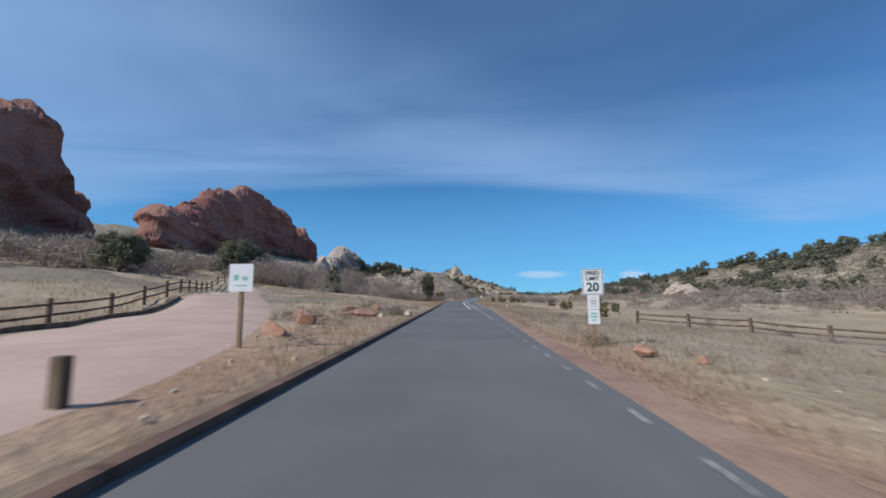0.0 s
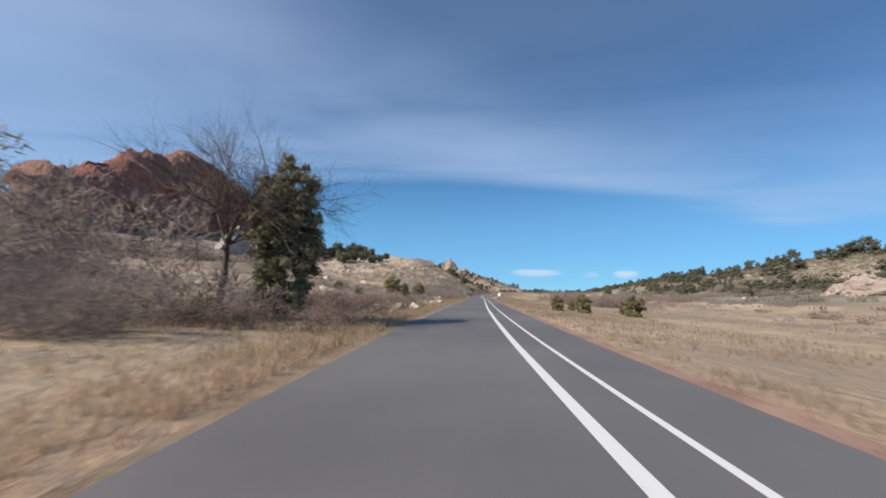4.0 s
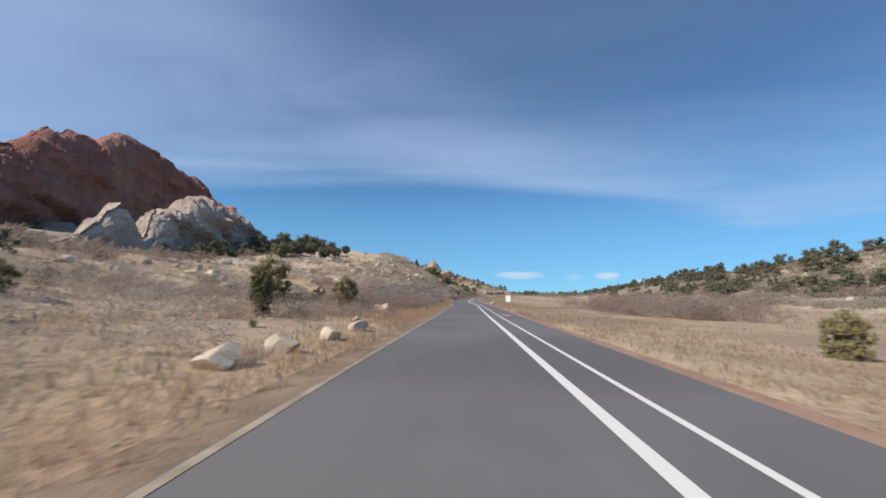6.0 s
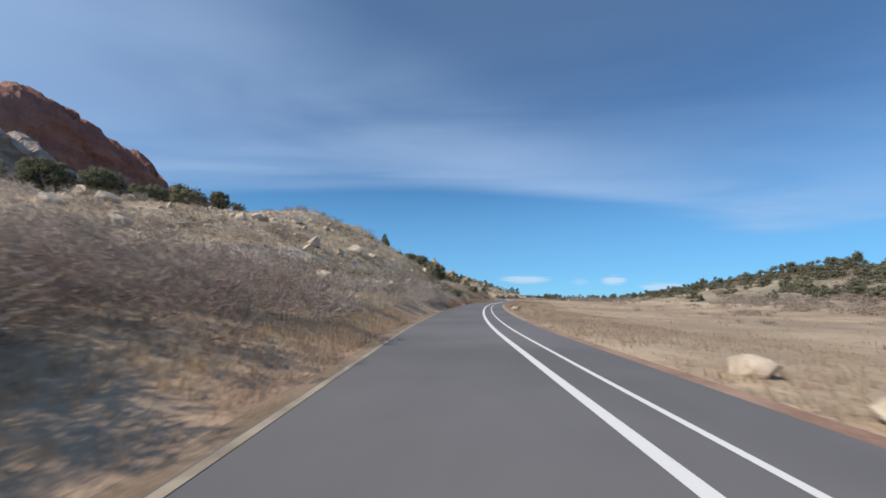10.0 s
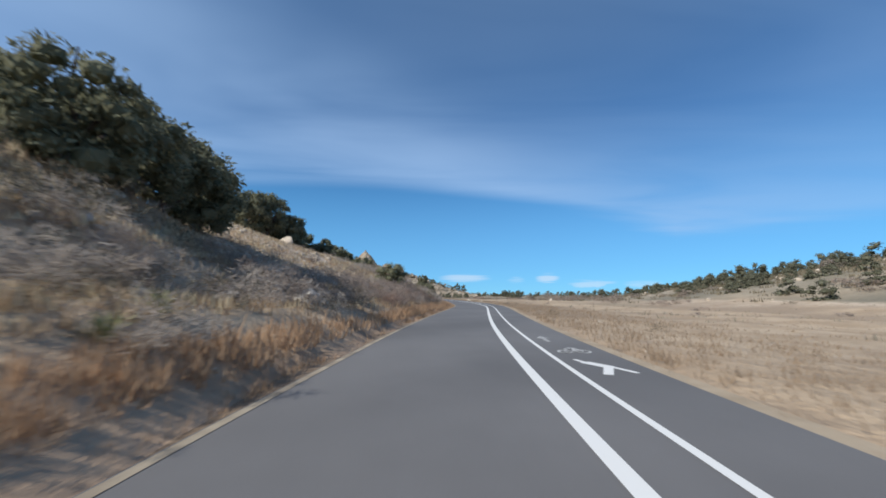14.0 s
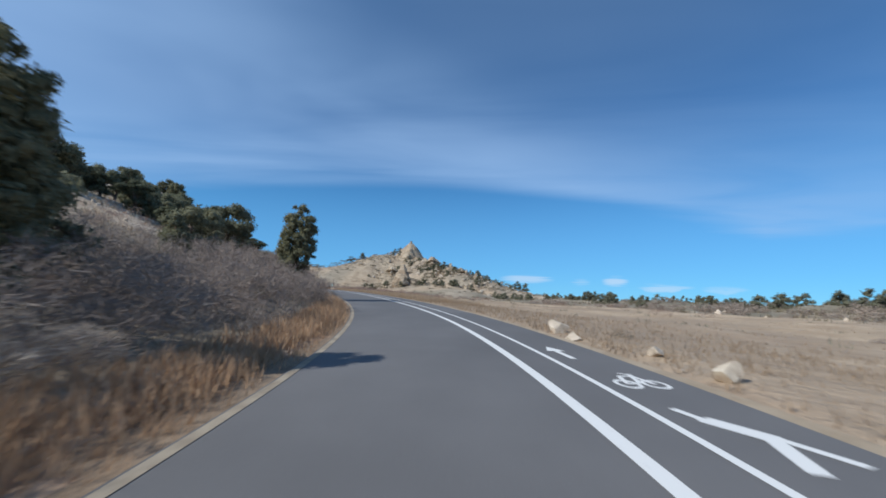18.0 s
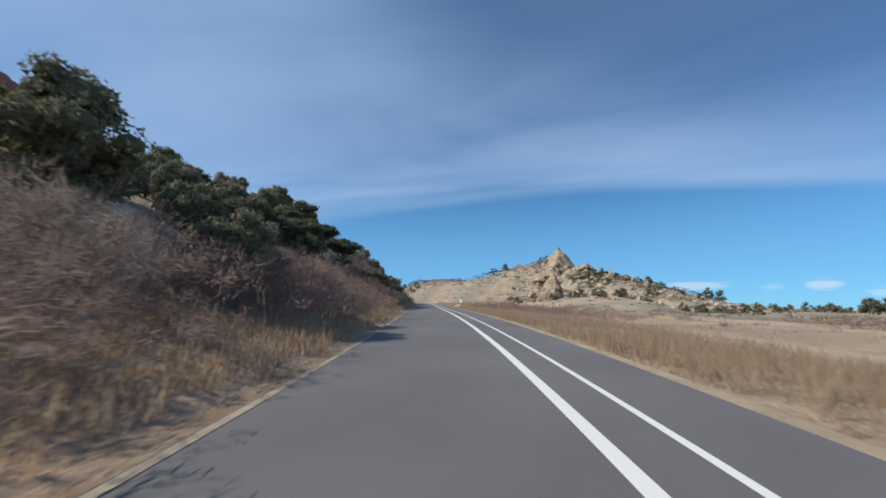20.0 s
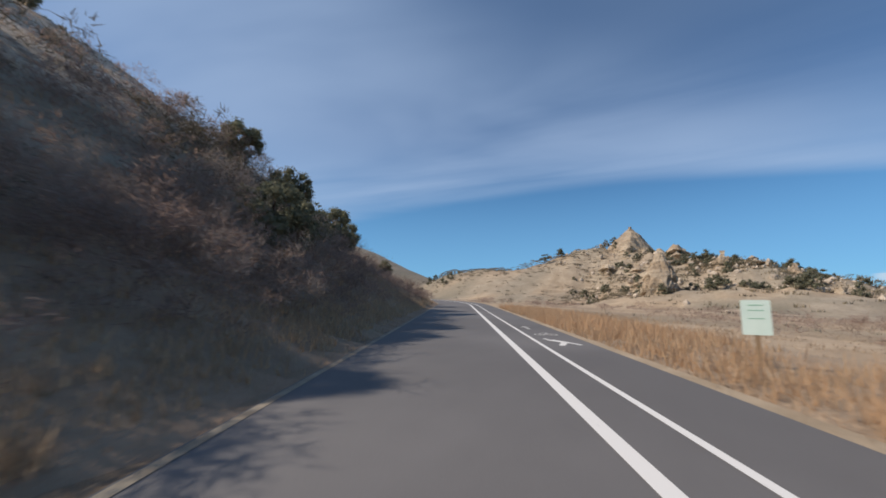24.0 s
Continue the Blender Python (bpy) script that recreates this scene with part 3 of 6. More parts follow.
soil = np.clip(soil + np.clip(0.5 * fbm(q3 / 5.0 + 40, 3) - 0.15, 0, .6) * np.where((gd < -3) & (gs < 60), 1, 0.25), 0, 1)
green = np.clip(0.55 * fbm(q3 / 20.0 + 9, 3) + np.where((gd < -14) & (gs < 52), 0.6, -0.1), 0, 0.85)
soil = np.maximum(soil, np.where((gd < -2.4) & (gd > -10) & (gs > 345), 0.8 + 0.3 * patch, 0)).clip(0, 1)
green = np.where(y > 520, np.clip(0.35 + 0.5 * patch, 0, 0.7), green)
green = np.where((gd > 60) & (y < 520), np.clip(0.75 + 0.5 * patch, 0.4, 1), green)
green = np.where((gs > 345) & (gs < 520) & (gd < -2.4) & (gd > -14), np.clip(0.6 + 0.4 * patch, 0, 1), green)
green = np.where((gs > 296) & (gs < 346) & (gd < -4) & (gd > -16), np.clip(0.65 + 0.4 * patch, 0, 1), green)
green = np.where(x < -130, np.clip(0.7 + 0.3 * patch, 0, 1), green)
bare = np.clip(1.5 - np.hypot((gs - 6) / 13, (gd + 5.5) / 4.0) + 0.5 * fbm(q3 / 3.0 + 60, 3), 0, 0.9)
bare = np.maximum(bare, np.clip(1.0 - np.hypot((gs - 26) / 11, (gd + 6) / 3.0) + 0.6 * fbm(q3 / 2.5 + 70, 3), 0, 0.8))
soil = np.maximum(soil, np.where(gd < 0, bare, 0))
at = ground_me.attributes.new("zone", "FLOAT_VECTOR", "POINT")
at.data.foreach_set("vector", np.stack([stony, soil, green], 1).astype(np.float32).ravel())
tagged(part("ground", ground_me), "rolling dry-grass valley floor and stony scrub hillsides", "ground", kind="structure")

narrow = lambda s: np.interp(s, [-150, 0, 12, 40, 60, 600], [0.7, 0.8, 1.0, 1.9, 2.1, 2.1])
tagged(part("road", ribbon("road", -150, 590, -3.75, narrow, 0.0, M_ASPHALT, 1.0, 0.3)), "smooth grey asphalt park road with one lane and a bicycle lane", "road", kind="structure")
M_DRYSOIL = varied("dry_soil", (0.33, 0.255, 0.175), (0.44, 0.35, 0.25), 0.9, 18, c3=(0.36, 0.26, 0.17), strength=0.7, dist=0.03)
tagged(part("verge_right", ribbon("verge_right", -150, 205, lambda s: narrow(s) - 0.05, lambda s: narrow(s) + np.interp(s, [0, 30, 205], [0.7, 0.45, 0.42]), -0.03, M_REDDIRT, 1.0, 0.25)), "bare red dirt shoulder beside the asphalt", "verge", kind="structure")
tagged(part("verge_right_dry", ribbon("verge_right_dry", 205, 590, lambda s: narrow(s) - 0.05, lambda s: narrow(s) + 0.35, -0.03, M_DRYSOIL, 1.0, 0.25)), "dry straw-littered shoulder beside the asphalt", "verge", kind="structure")
M_BROWNSOIL = varied("brown_soil", (0.19, 0.135, 0.09), (0.30, 0.22, 0.15), 0.9, 18, c3=(0.36, 0.26, 0.17), strength=0.7, dist=0.03)
tagged(part("verge_left", ribbon("verge_left", -150, 590, -4.5, -3.7, -0.035, M_BROWNSOIL, 1.0, 0.25)), "narrow dry soil shoulder beside the road edge", "verge", kind="structure")

marks = tagged(new("road_marking"), "painted white bicycle lane lines on grey asphalt", "road marking", kind="structure")
part("edge_line", ribbon("edge_line", 42.5, 590, -0.085, 0.085, 0.006, M_PAINT), marks, "broad solid white line")
part("lane_line", ribbon("lane_line", 44, 590, 0.69, 0.79, 0.006, M_PAINT), marks, "thin solid white line")
part("left_edge_line", ribbon("left_edge_line", 95, 590, -3.72, -3.60, 0.006, M_EDGE), marks, "faded yellowish edge line")
for s0 in np.arange(-4.6, 44, 1.5):
    part("dash", ribbon("dash", s0, s0 + 0.6, 0.63, 0.715, 0.006, M_PAINT if s0 > 23 else M_WORN, 0.5), marks, "" if s0 > 23 else "nearly worn away dash")

kerb = tagged(new("kerb"), "low dark red-brown kerb along the road's edge", "kerb", kind="structure")
for s0 in np.arange(-30, 76, 3.0):
    part("kerb_stone", ribbon("kerb_stone", s0, s0 + 2.97, -3.93, -3.74, 0.10, M_KERB, 0.99, 0.3), kerb)


def flat_path(name, centre, width, lift, mat):
    """A strip draped over the ground along (s, d) points."""
    c = np.array(centre, float)
    tt = np.linspace(0, len(c) - 1, 90)
    s, d = np.interp(tt, range(len(c)), c[:, 0]), np.interp(tt, range(len(c)), c[:, 1])
    w = np.interp(tt, range(len(c)), width)
    p = spot(s, d)
    t = np.gradient(p[:, :2], axis=0)
    t /= np.hypot(t[:, 0], t[:, 1])[:, None]
    cols = []
    for q in np.linspace(-0.5, 0.5, 9):
        xx, yy = p[:, 0] + t[:, 1] * w * q, p[:, 1] - t[:, 0] * w * q
        cols.append(np.stack([xx, yy, land(xx, yy) + lift - (0.1 if abs(q) == 0.5 else 0)], 1))
    P = np.stack(cols, 1)
    n, kk = P.shape[:2]
    i = (np.arange(n - 1)[:, None] * kk + np.arange(kk - 1)[None]).ravel()
    return mesh_of(name, P.reshape(-1, 3), np.stack([i, i + 1, i + kk + 1, i + kk], 1), mat, True)


tagged(part("dirt_path", flat_path("dirt_path", [(-30, -8.5), (-10, -8.55), (5, -8.95), (10, -9.8), (16, -11.4), (24, -14), (32, -17.5), (42, -22.5), (56, -29), (75, -38)], [10, 9.9, 10.3, 9.2, 7.7, 6, 5, 4.5, 4, 4], 0.05, M_PATH)),
       "smooth pinkish gravel trail leading towards the red rocks", "path", kind="structure")

# dark timber edging along the trail's far side
edging = tagged(new("path_edging"), "low dark timber edging along the gravel trail", "edging", kind="structure")
cs = np.arange(-20, 26, 2.4)
cd = np.interp(cs, [-30, -10, 8, 16, 24, 32], [-8.5, -9, -10, -11.5, -14, -17.5]) - 0.5 * np.interp(cs, [-30, -10, 8, 16, 24, 32], [9, 9, 8.5, 7.5, 6, 5]) - 0.1
ends = spot(cs, cd)
for a, b in zip(ends[:-1], ends[1:]):
    ln = float(np.hypot(b[0] - a[0], b[1] - a[1]))
    m = pose((a[0] + b[0]) / 2, (a[1] + b[1]) / 2, (a[2] + b[2]) / 2 + 0.06, 0, -math.degrees(math.atan2(b[2] - a[2], ln)), math.degrees(math.atan2(b[1] - a[1], b[0] - a[0])))
    part("edging_board", box("edging_board", (ln - 0.02, 0.14, 0.26), M_TIMBER, (0, 0, 0), 0.015), edging, "", m)

# ---------------------------------------------------------------- rock formations
def fin(name, x0, prof, thick, mat, label, lean=0.0, rough=3.0, foot=-4.0, seed=0.0, rows=72, step=1.2, steep=1.0):
    """A standing blade of rock along y, its ridge following prof [(y, height)], with ledges and clefts."""
    prof = np.array(prof, float)
    ys = np.arange(prof[0, 0], prof[-1, 0] + 1e-6, step)
    top = np.interp(ys, prof[:, 0], prof[:, 1])
    jag = fbm(np.stack([ys / (thick * 0.3) + seed, 0 * ys, 0 * ys], 1), 3)
    top = top + rough * (0.4 * np.tanh(3 * jag) + 0.25 * np.tanh(5 * fbm(np.stack([ys / (thick * 0.11) + seed, 0 * ys, 0 * ys], 1), 2))) * np.clip((top - prof[:, 1].min()) / 12, 0, 1)
    bot = land(np.full_like(ys, x0 + thick * 0.5), ys) + foot
    top = np.maximum(top, bot + 2)
    v = np.linspace(0, 1, rows)
    half = np.where(v < 0.5, 1, -1)
    up = 1 - np.abs(v * 2 - 1)
    hgt = 1 - (1 - np.minimum(up * 1.12, 1))**1.0
    wid = np.clip(1 - np.clip(hgt, 0, 1)**5.0, 0, 1)**0.6 * 0.8 + 0.2 * (1 - hgt)
    wid = wid * steep + (1 - steep) * (1 - hgt)**0.85
    side = np.where(np.abs(up - 1) < 1e-6, 0, half)
    P = np.empty((len(ys), rows, 3))
    P[:, :, 1] = ys[:, None]
    P[:, :, 2] = bot[:, None] + (top - bot)[:, None] * hgt[None]
    endcap = np.clip(np.minimum(ys - ys[0], ys[-1] - ys) / (thick * 0.5), 0.12, 1)**0.5
    P[:, :, 0] = x0 + lean * (P[:, :, 2] - bot[:, None]) + (thick * 0.5) * (endcap[:, None] * wid[None] * side[None])
    f = P.reshape(-1, 3).copy()
    big = fbm(f / np.array([26, 26, 40.0]) * (30 / max(thick, 8)) + seed, 4)
    ledge = fbm(np.stack([f[:, 0] / 60, f[:, 1] / 40, (f[:, 2] + 0.32 * f[:, 1]) / (thick * 0.34)], 1) + seed, 3)
    ledge = np.tanh(4.0 * ledge)
    cleft = -np.abs(fbm(np.stack([f[:, 0] / 40, f[:, 1] / (thick * 0.55), f[:, 2] / 90], 1) + seed + 7, 3))
    small = fbm(f / (thick * 0.07) + seed, 3)
    blocks = np.round(fbm(f / (thick * 0.24) + seed + 21, 2) * 2.5) / 2.5
    amt = rough * (0.6 * big + 0.95 * ledge + 1.2 * cleft + 0.5 * blocks + 0.16 * small + 0.4)
    q = (f[:, 2] - np.repeat(bot, rows)) / np.repeat(top - bot, rows)
    f[:, 0] += amt * np.tile(side, len(ys)) * np.clip(1.3 - q, 0.25, 1)
    f[:, 1] += rough * 0.3 * fbm(f / 15.0 + seed + 3, 3)
    to_end = np.minimum(f[:, 1] - ys[0], ys[-1] - f[:, 1])
    f[:, 1] += rough * 0.9 * ledge * np.exp(-np.maximum(to_end, 0) / (thick * 0.5)) * np.where(ys[-1] - f[:, 1] < f[:, 1] - ys[0], 1, -1)
    f[:, 2] += rough * 0.3 * fbm(f / (thick * 0.12) + seed + 11, 3) * np.clip(q, 0, 1)
    n, kk = P.shape[:2]
    i = (np.arange(n - 1)[:, None] * kk + np.arange(kk - 1)[None]).ravel()
    quads = np.stack([i, i + kk, i + kk + 1, i + 1], 1)
    caps = [np.array([[b * kk + a, b * kk + a + 1, b * kk + kk - 2 - a, b * kk + kk - 1 - a]]) for b in (0, n - 1) for a in range(kk // 2 - 1)]
    pieces = max(1, min(5, int((ys[-1] - ys[0]) / 25)))
    if pieces == 1:
        return tagged(part(name, mesh_of(name, f, [quads, *caps], mat)), label, "rock formation", group="sandstone rocks")
    ob = tagged(new(name), label, "rock formation", group="sandstone rocks")
    cuts = np.linspace(0, n - 1, pieces + 1).astype(int)
    half_caps = len(caps) // 2
    for c in range(pieces):
        use = quads[cuts[c] * (kk - 1):cuts[c + 1] * (kk - 1)]
        faces = [use] + (caps[:half_caps] if c == 0 else []) + (caps[half_caps:] if c == pieces - 1 else [])
        ids = np.unique(np.concatenate([q.ravel() for q in faces]))
        remap = np.zeros(len(f), np.int32)
        remap[ids] = np.arange(len(ids))
        part("buttress", mesh_of("buttress", f[ids], [remap[q] for q in faces], mat), ob)
    return ob


fin("rock_formation", -222, [(240, 30), (243, 42), (249, 55), (257, 63), (280, 70), (300, 80), (317, 93), (331, 95), (338, 93), (352, 104), (366, 107), (376, 103), (380, 105), (395, 102), (402, 97), (415, 94), (424, 93), (432, 98), (440, 94), (448, 88), (452, 76), (458, 74), (466, 82), (476, 80), (483, 87), (492, 83), (498, 60), (503, 30)],
    34, M_REDROCK, "massive red sandstone fin with a jagged crest above the scrub", -0.05, 4.5, seed=2.0)
fin("rock_formation", -230, [(-160, 60), (-60, 85), (60, 92), (120, 94), (150, 95), (166, 93), (179, 100), (183, 98), (185, 88), (185.5, 58), (202, 62), (205, 56), (207.5, 28)],
    36, M_REDROCK, "tall dark red sandstone cliff with overhanging ledges", 0.02, 5.0, seed=5.0)
fin("rock_formation", -79, [(183, 7), (185, 12), (187.5, 15), (190, 17.5), (194, 19), (198, 18), (200, 15.5), (201.5, 16), (203, 20), (208, 22.5), (213, 24), (216, 26), (221, 27), (228, 28.5), (236, 29), (239, 27.5), (244, 25), (250, 22), (258, 19), (266, 13), (272, 9)],
    13, M_WHITEROCK, "pale grey-white sandstone outcrop with a broken crest", 0.0, 2.6, foot=-2.0, seed=9.0, step=1.0)
fin("rock_formation", -46, [(664, 30), (670, 37), (677, 44), (682, 48), (685, 51.5), (688, 52.5), (692, 52), (698, 48), (704, 41), (712, 33)], 34, M_TANROCK, "craggy tan rock crown on the hill's summit", 0.0, 3.4, foot=-6.0, seed=12.0, step=1.0, steep=0.1)
fin("rock_formation", -30, [(534, 6), (536, 13), (538, 19), (541, 20), (545, 14), (549, 7)], 7, M_TANROCK, "pointed pale rock spire standing on the grassy hillside", 0.08, 1.2, foot=-3.0, seed=15.0, step=0.7)
g0 = float(land(74, 163)[0])
fin("rock_formation", 74, [(151, g0), (153, g0 + 2.2), (157, g0 + 3.6), (162, g0 + 3.2), (166, g0 + 4.0), (171, g0 + 3.2), (175, g0 + 1.8), (178, g0)], 6, M_WHITEROCK,
    "low pale cliff outcrop at the foot of the juniper hill", 0.0, 1.3, foot=-2.0, seed=41.0, step=0.6, rows=40, steep=0.8)
for cx, cy, hh, ww, sd_ in ((-30, 668, 0, 9, 31), (-22, 650, 0, 8, 32), (-14, 632, 0, 7, 33), (-6, 615, 0, 7, 34), (2, 600, 0, 6, 35), (-38, 676, 0, 8, 36), (12, 590, 0, 6, 37), (-10, 532, 14, 4, 21), (6, 528, 12, 4, 22), (-20, 545, 15, 5, 23), (14, 540, 11, 4, 24), (-36, 600, 30, 7, 25), (-56, 655, 40, 8, 26), (-40, 640, 30, 6, 27), (-24, 580, 20, 5, 28), (-2, 560, 16, 5, 29)):
    g0 = float(land(cx, cy)[0])
    fin("rock_formation", cx, [(cy - ww, g0), (cy - ww * .6, g0 + ww * .22), (cy - ww * .3, g0 + ww * .45), (cy, g0 + ww * .3), (cy + ww * .3, g0 + ww * .36), (cy + ww, g0)], ww, M_TANROCK,
        "broken tan rock outcrop on the hill's flank", 0.0, ww * 0.3, foot=-2.0, seed=float(sd_), step=0.5, rows=30, steep=0.5)

# ---------------------------------------------------------------- plants
def ico(sub):
    bm = bmesh.new()
    bmesh.ops.create_icosphere(bm, subdivisions=sub, radius=1.0)
    out = np.array([v.co for v in bm.verts]), np.array([[v.index for v in f.verts] for f in bm.faces])
    bm.free()
    return out


LOBES = {1: ico(1), 2: ico(2)}


def crown_mesh(name, rng, h, r, clumps, leaves, leaf, mat, shape="round", low=0.12, wide=0.36, long=1.05, twiggy=False):
    """Leaf sprays gathered in uneven clumps; gaps stay between the clumps."""
    c = []
    while len(c) < clumps:
        p = rng.uniform(-1, 1, 3)
        if np.hypot(p[0], p[1]) > 1:
            continue
        t = (p[2] + 1) / 2
        if shape == "column":
            lim = math.sqrt(max(0.02, 1 - ((t - 0.52) / (0.6 if t < 0.52 else 0.5))**2))
        elif shape == "cone":
            lim = (1 - t)**0.75 * 1.0 + 0.06
        elif shape == "pine":
            t = (math.floor(t * 6) + 0.5 + rng.uniform(-0.25, 0.25)) / 6
            lim = (0.55 + 0.45 * math.sin(t * 9.0 + r)) * (1.0 if t < 0.75 else 0.8)
        elif shape == "dome":
            t = abs(p[2])
            lim = math.sqrt(max(0.05, 1 - t * t))
        elif shape == "flat":
            lim = math.sqrt(max(0.02, 1 - (2 * t - 0.75)**2 * 0.55)) if t > 0.25 else 0.7
        else:
            lim = math.sqrt(max(0.05, 1 - (2 * t - 0.85)**2 * 0.8))
        if np.hypot(p[0], p[1]) < lim and np.hypot(p[0], p[1]) > lim * rng.uniform(0.0, 0.9):
            c.append((p[0] * r, p[1] * r, h * (low + (1 - low) * t), 0.5 + 0.5 * lim if shape == "cone" else 0.82 if shape == "column" else 1.0))
    c = np.array(c)
    slim, c = c[:, 3], c[:, :3]
    per = leaves // clumps
    rad = slim * r * rng.uniform(0.15, 0.36, clumps) * (1.0 if clumps > 30 or twiggy else 1.4)
    d = rng.normal(size=(clumps, per, 3))
    d /= np.linalg.norm(d, axis=2)[:, :, None]
    pos = (c[:, None] + d * rad[:, None, None] * rng.uniform(0.55 if twiggy else 0.74, 1.1, (clumps, per, 1)) * np.array([1, 1, 0.45 if shape == "pine" else 0.8])).reshape(-1, 3)
    d = d.reshape(-1, 3)
    flat_ = np.array([1, 1, 1 / (0.45 if shape == "pine" else 0.8)])
    if not twiggy:          # only the outer skin of the lobes carries sprays
        own = np.repeat(np.arange(clumps), per)
        far = np.linalg.norm((pos[:, None] - c[None]) * flat_, axis=2) / rad[None]
        far[np.arange(len(pos)), own] = 9
        pos, d = pos[far.min(1) > 0.72], d[far.min(1) > 0.72]
    n = len(pos)
    out = d + np.array([0, 0, 0.5]) + rng.normal(size=(n, 3)) * (0.9 if twiggy else 0.5)
    out /= np.linalg.norm(out, axis=1)[:, None]
    side = np.cross(out, rng.normal(size=(n, 3)))
    side /= np.linalg.norm(side, axis=1)[:, None]
    if not twiggy:          # sprays that lie over their clump like shingles
        out = np.cross(side, out) + 0.35 * out
    L = leaf * rng.uniform(0.6, 1.5, (n, 1))
    V = np.stack([pos - side * L * wide, pos + side * L * wide, pos + out * L * long], 1).reshape(-1, 3)
    k = np.arange(n)[:, None] * 3
    F = np.concatenate([k, k + 1, k + 2], 1)
    if not twiggy:
        lv, lf = LOBES[1]
        core = c[:, None] + lv[None] * rad[:, None, None] * 0.74 / flat_ * rng.uniform(0.75, 1.1, (clumps, len(lv), 1))
        F = np.concatenate([F, (lf[None] + (3 * n + np.arange(clumps) * len(lv))[:, None, None]).reshape(-1, 3)])
        V = np.concatenate([V, core.reshape(-1, 3)])
    return mesh_of(name, V, F, mat)


def trunk_mesh(name, rng, h, r, limbs, sides=6, lean=0.25):
    paths = []
    z = np.linspace(-0.3, h * 0.8, 6)
    wob = np.cumsum(rng.normal(size=(6, 2)) * lean * h * 0.06, axis=0)
    wob -= wob[0]
    main = np.column_stack([wob, z])
    paths.append((main, np.linspace(0.045 * h, 0.012 * h, 6)))
    for _ in range(limbs):
        f = rng.uniform(0.12, 0.75)
        p0 = np.array([np.interp(f * h * .8, z, main[:, q]) for q in range(3)])
        a = rng.uniform(0, 2 * math.pi)
        d = np.array([math.cos(a), math.sin(a), rng.uniform(0.3, 0.9)])
        ln = r * rng.uniform(0.6, 0.95)
        mid = p0 + d * ln * 0.5 + rng.normal(size=3) * 0.08 * ln
        end = p0 + d * ln * np.array([1, 1, 1.2])
        paths.append(([p0, mid, end], [0.02 * h, 0.014 * h, 0.005 * h]))
    V, F = tubes(paths, sides)
    return mesh_of(name, V, F, M_BARK, True)


def make_tree(seed, h, r, clumps, leaves, leaf, mat, shape, label, category, limbs=7, low=0.12):
    rng = np.random.default_rng(seed)
    tree = tagged(new("juniper_tree"), label, category, group="junipers and pines")
    part("trunk", trunk_mesh("trunk", rng, h, r, limbs), tree)
    part("crown", crown_mesh("crown", rng, h, r, clumps, leaves, leaf, mat, shape, low), tree)
    return tree


TREES = {
    "round": [make_tree(s, 3.0, 1.5, 60, 8200, 0.12, M_NEEDLE, "round", "dense dark green juniper on the dry hillside", "tree") for s in (1, 2, 3)],
    "flat": [make_tree(s, 5.0, 2.2, 62, 9000, 0.17, M_NEEDLE, "flat", "spreading dark green pinyon pine with open limbs", "tree", 12, 0.2) for s in (4, 5, 6)],
    "column": [make_tree(s, 4.4, 0.86, 230, 15000, 0.075, M_NEEDLE2, "column", "tall narrow olive-green juniper beside the road", "tree", 6, 0.03) for s in (7, 8)],
    "cone": [make_tree(s, 2.6, 0.8, 110, 9000, 0.07, M_NEEDLE, "cone", "small conical green juniper in the dry grass", "tree", 6, 0.03) for s in (9, 10)],
    "pine": [make_tree(s, 7.0, 2.6, 72, 9600, 0.18, M_PINE, "pine", "tall dark green pine with spreading layered limbs", "tree", 16, 0.28) for s in (13, 14, 15)],
    "bushy": [make_tree(s, 1.7, 0.7, 40, 5600, 0.07, M_BUSH, "round", "low yellow-green juniper bush in the straw-coloured meadow", "bush", 4, 0.02) for s in (11, 12)],
}
used = set()


def plant(kind, x, y, h, rng, sink=0.12, squash=1.0):
    base = TREES[kind][rng.integers(len(TREES[kind]))]
    z = float(land(x, y)[0]) - sink
    sc = h / {"round": 3.0, "flat": 5.0, "column": 4.4, "cone": 2.6, "bushy": 1.7, "pine": 7.0}[kind]
    m = pose(x, y, z, rng.uniform(-4, 4), rng.uniform(-4, 4), rng.uniform(0, 360)) @ Matrix.Diagonal((sc * squash, sc * squash, sc, 1))
    if base.name not in used:
        used.add(base.name)
        base.matrix_basis = m
        return base
    return copy_thing(base, m @ Matrix.Diagonal((*(1 / c for c in base.scale), 1)))


rng = np.random.default_rng(11)
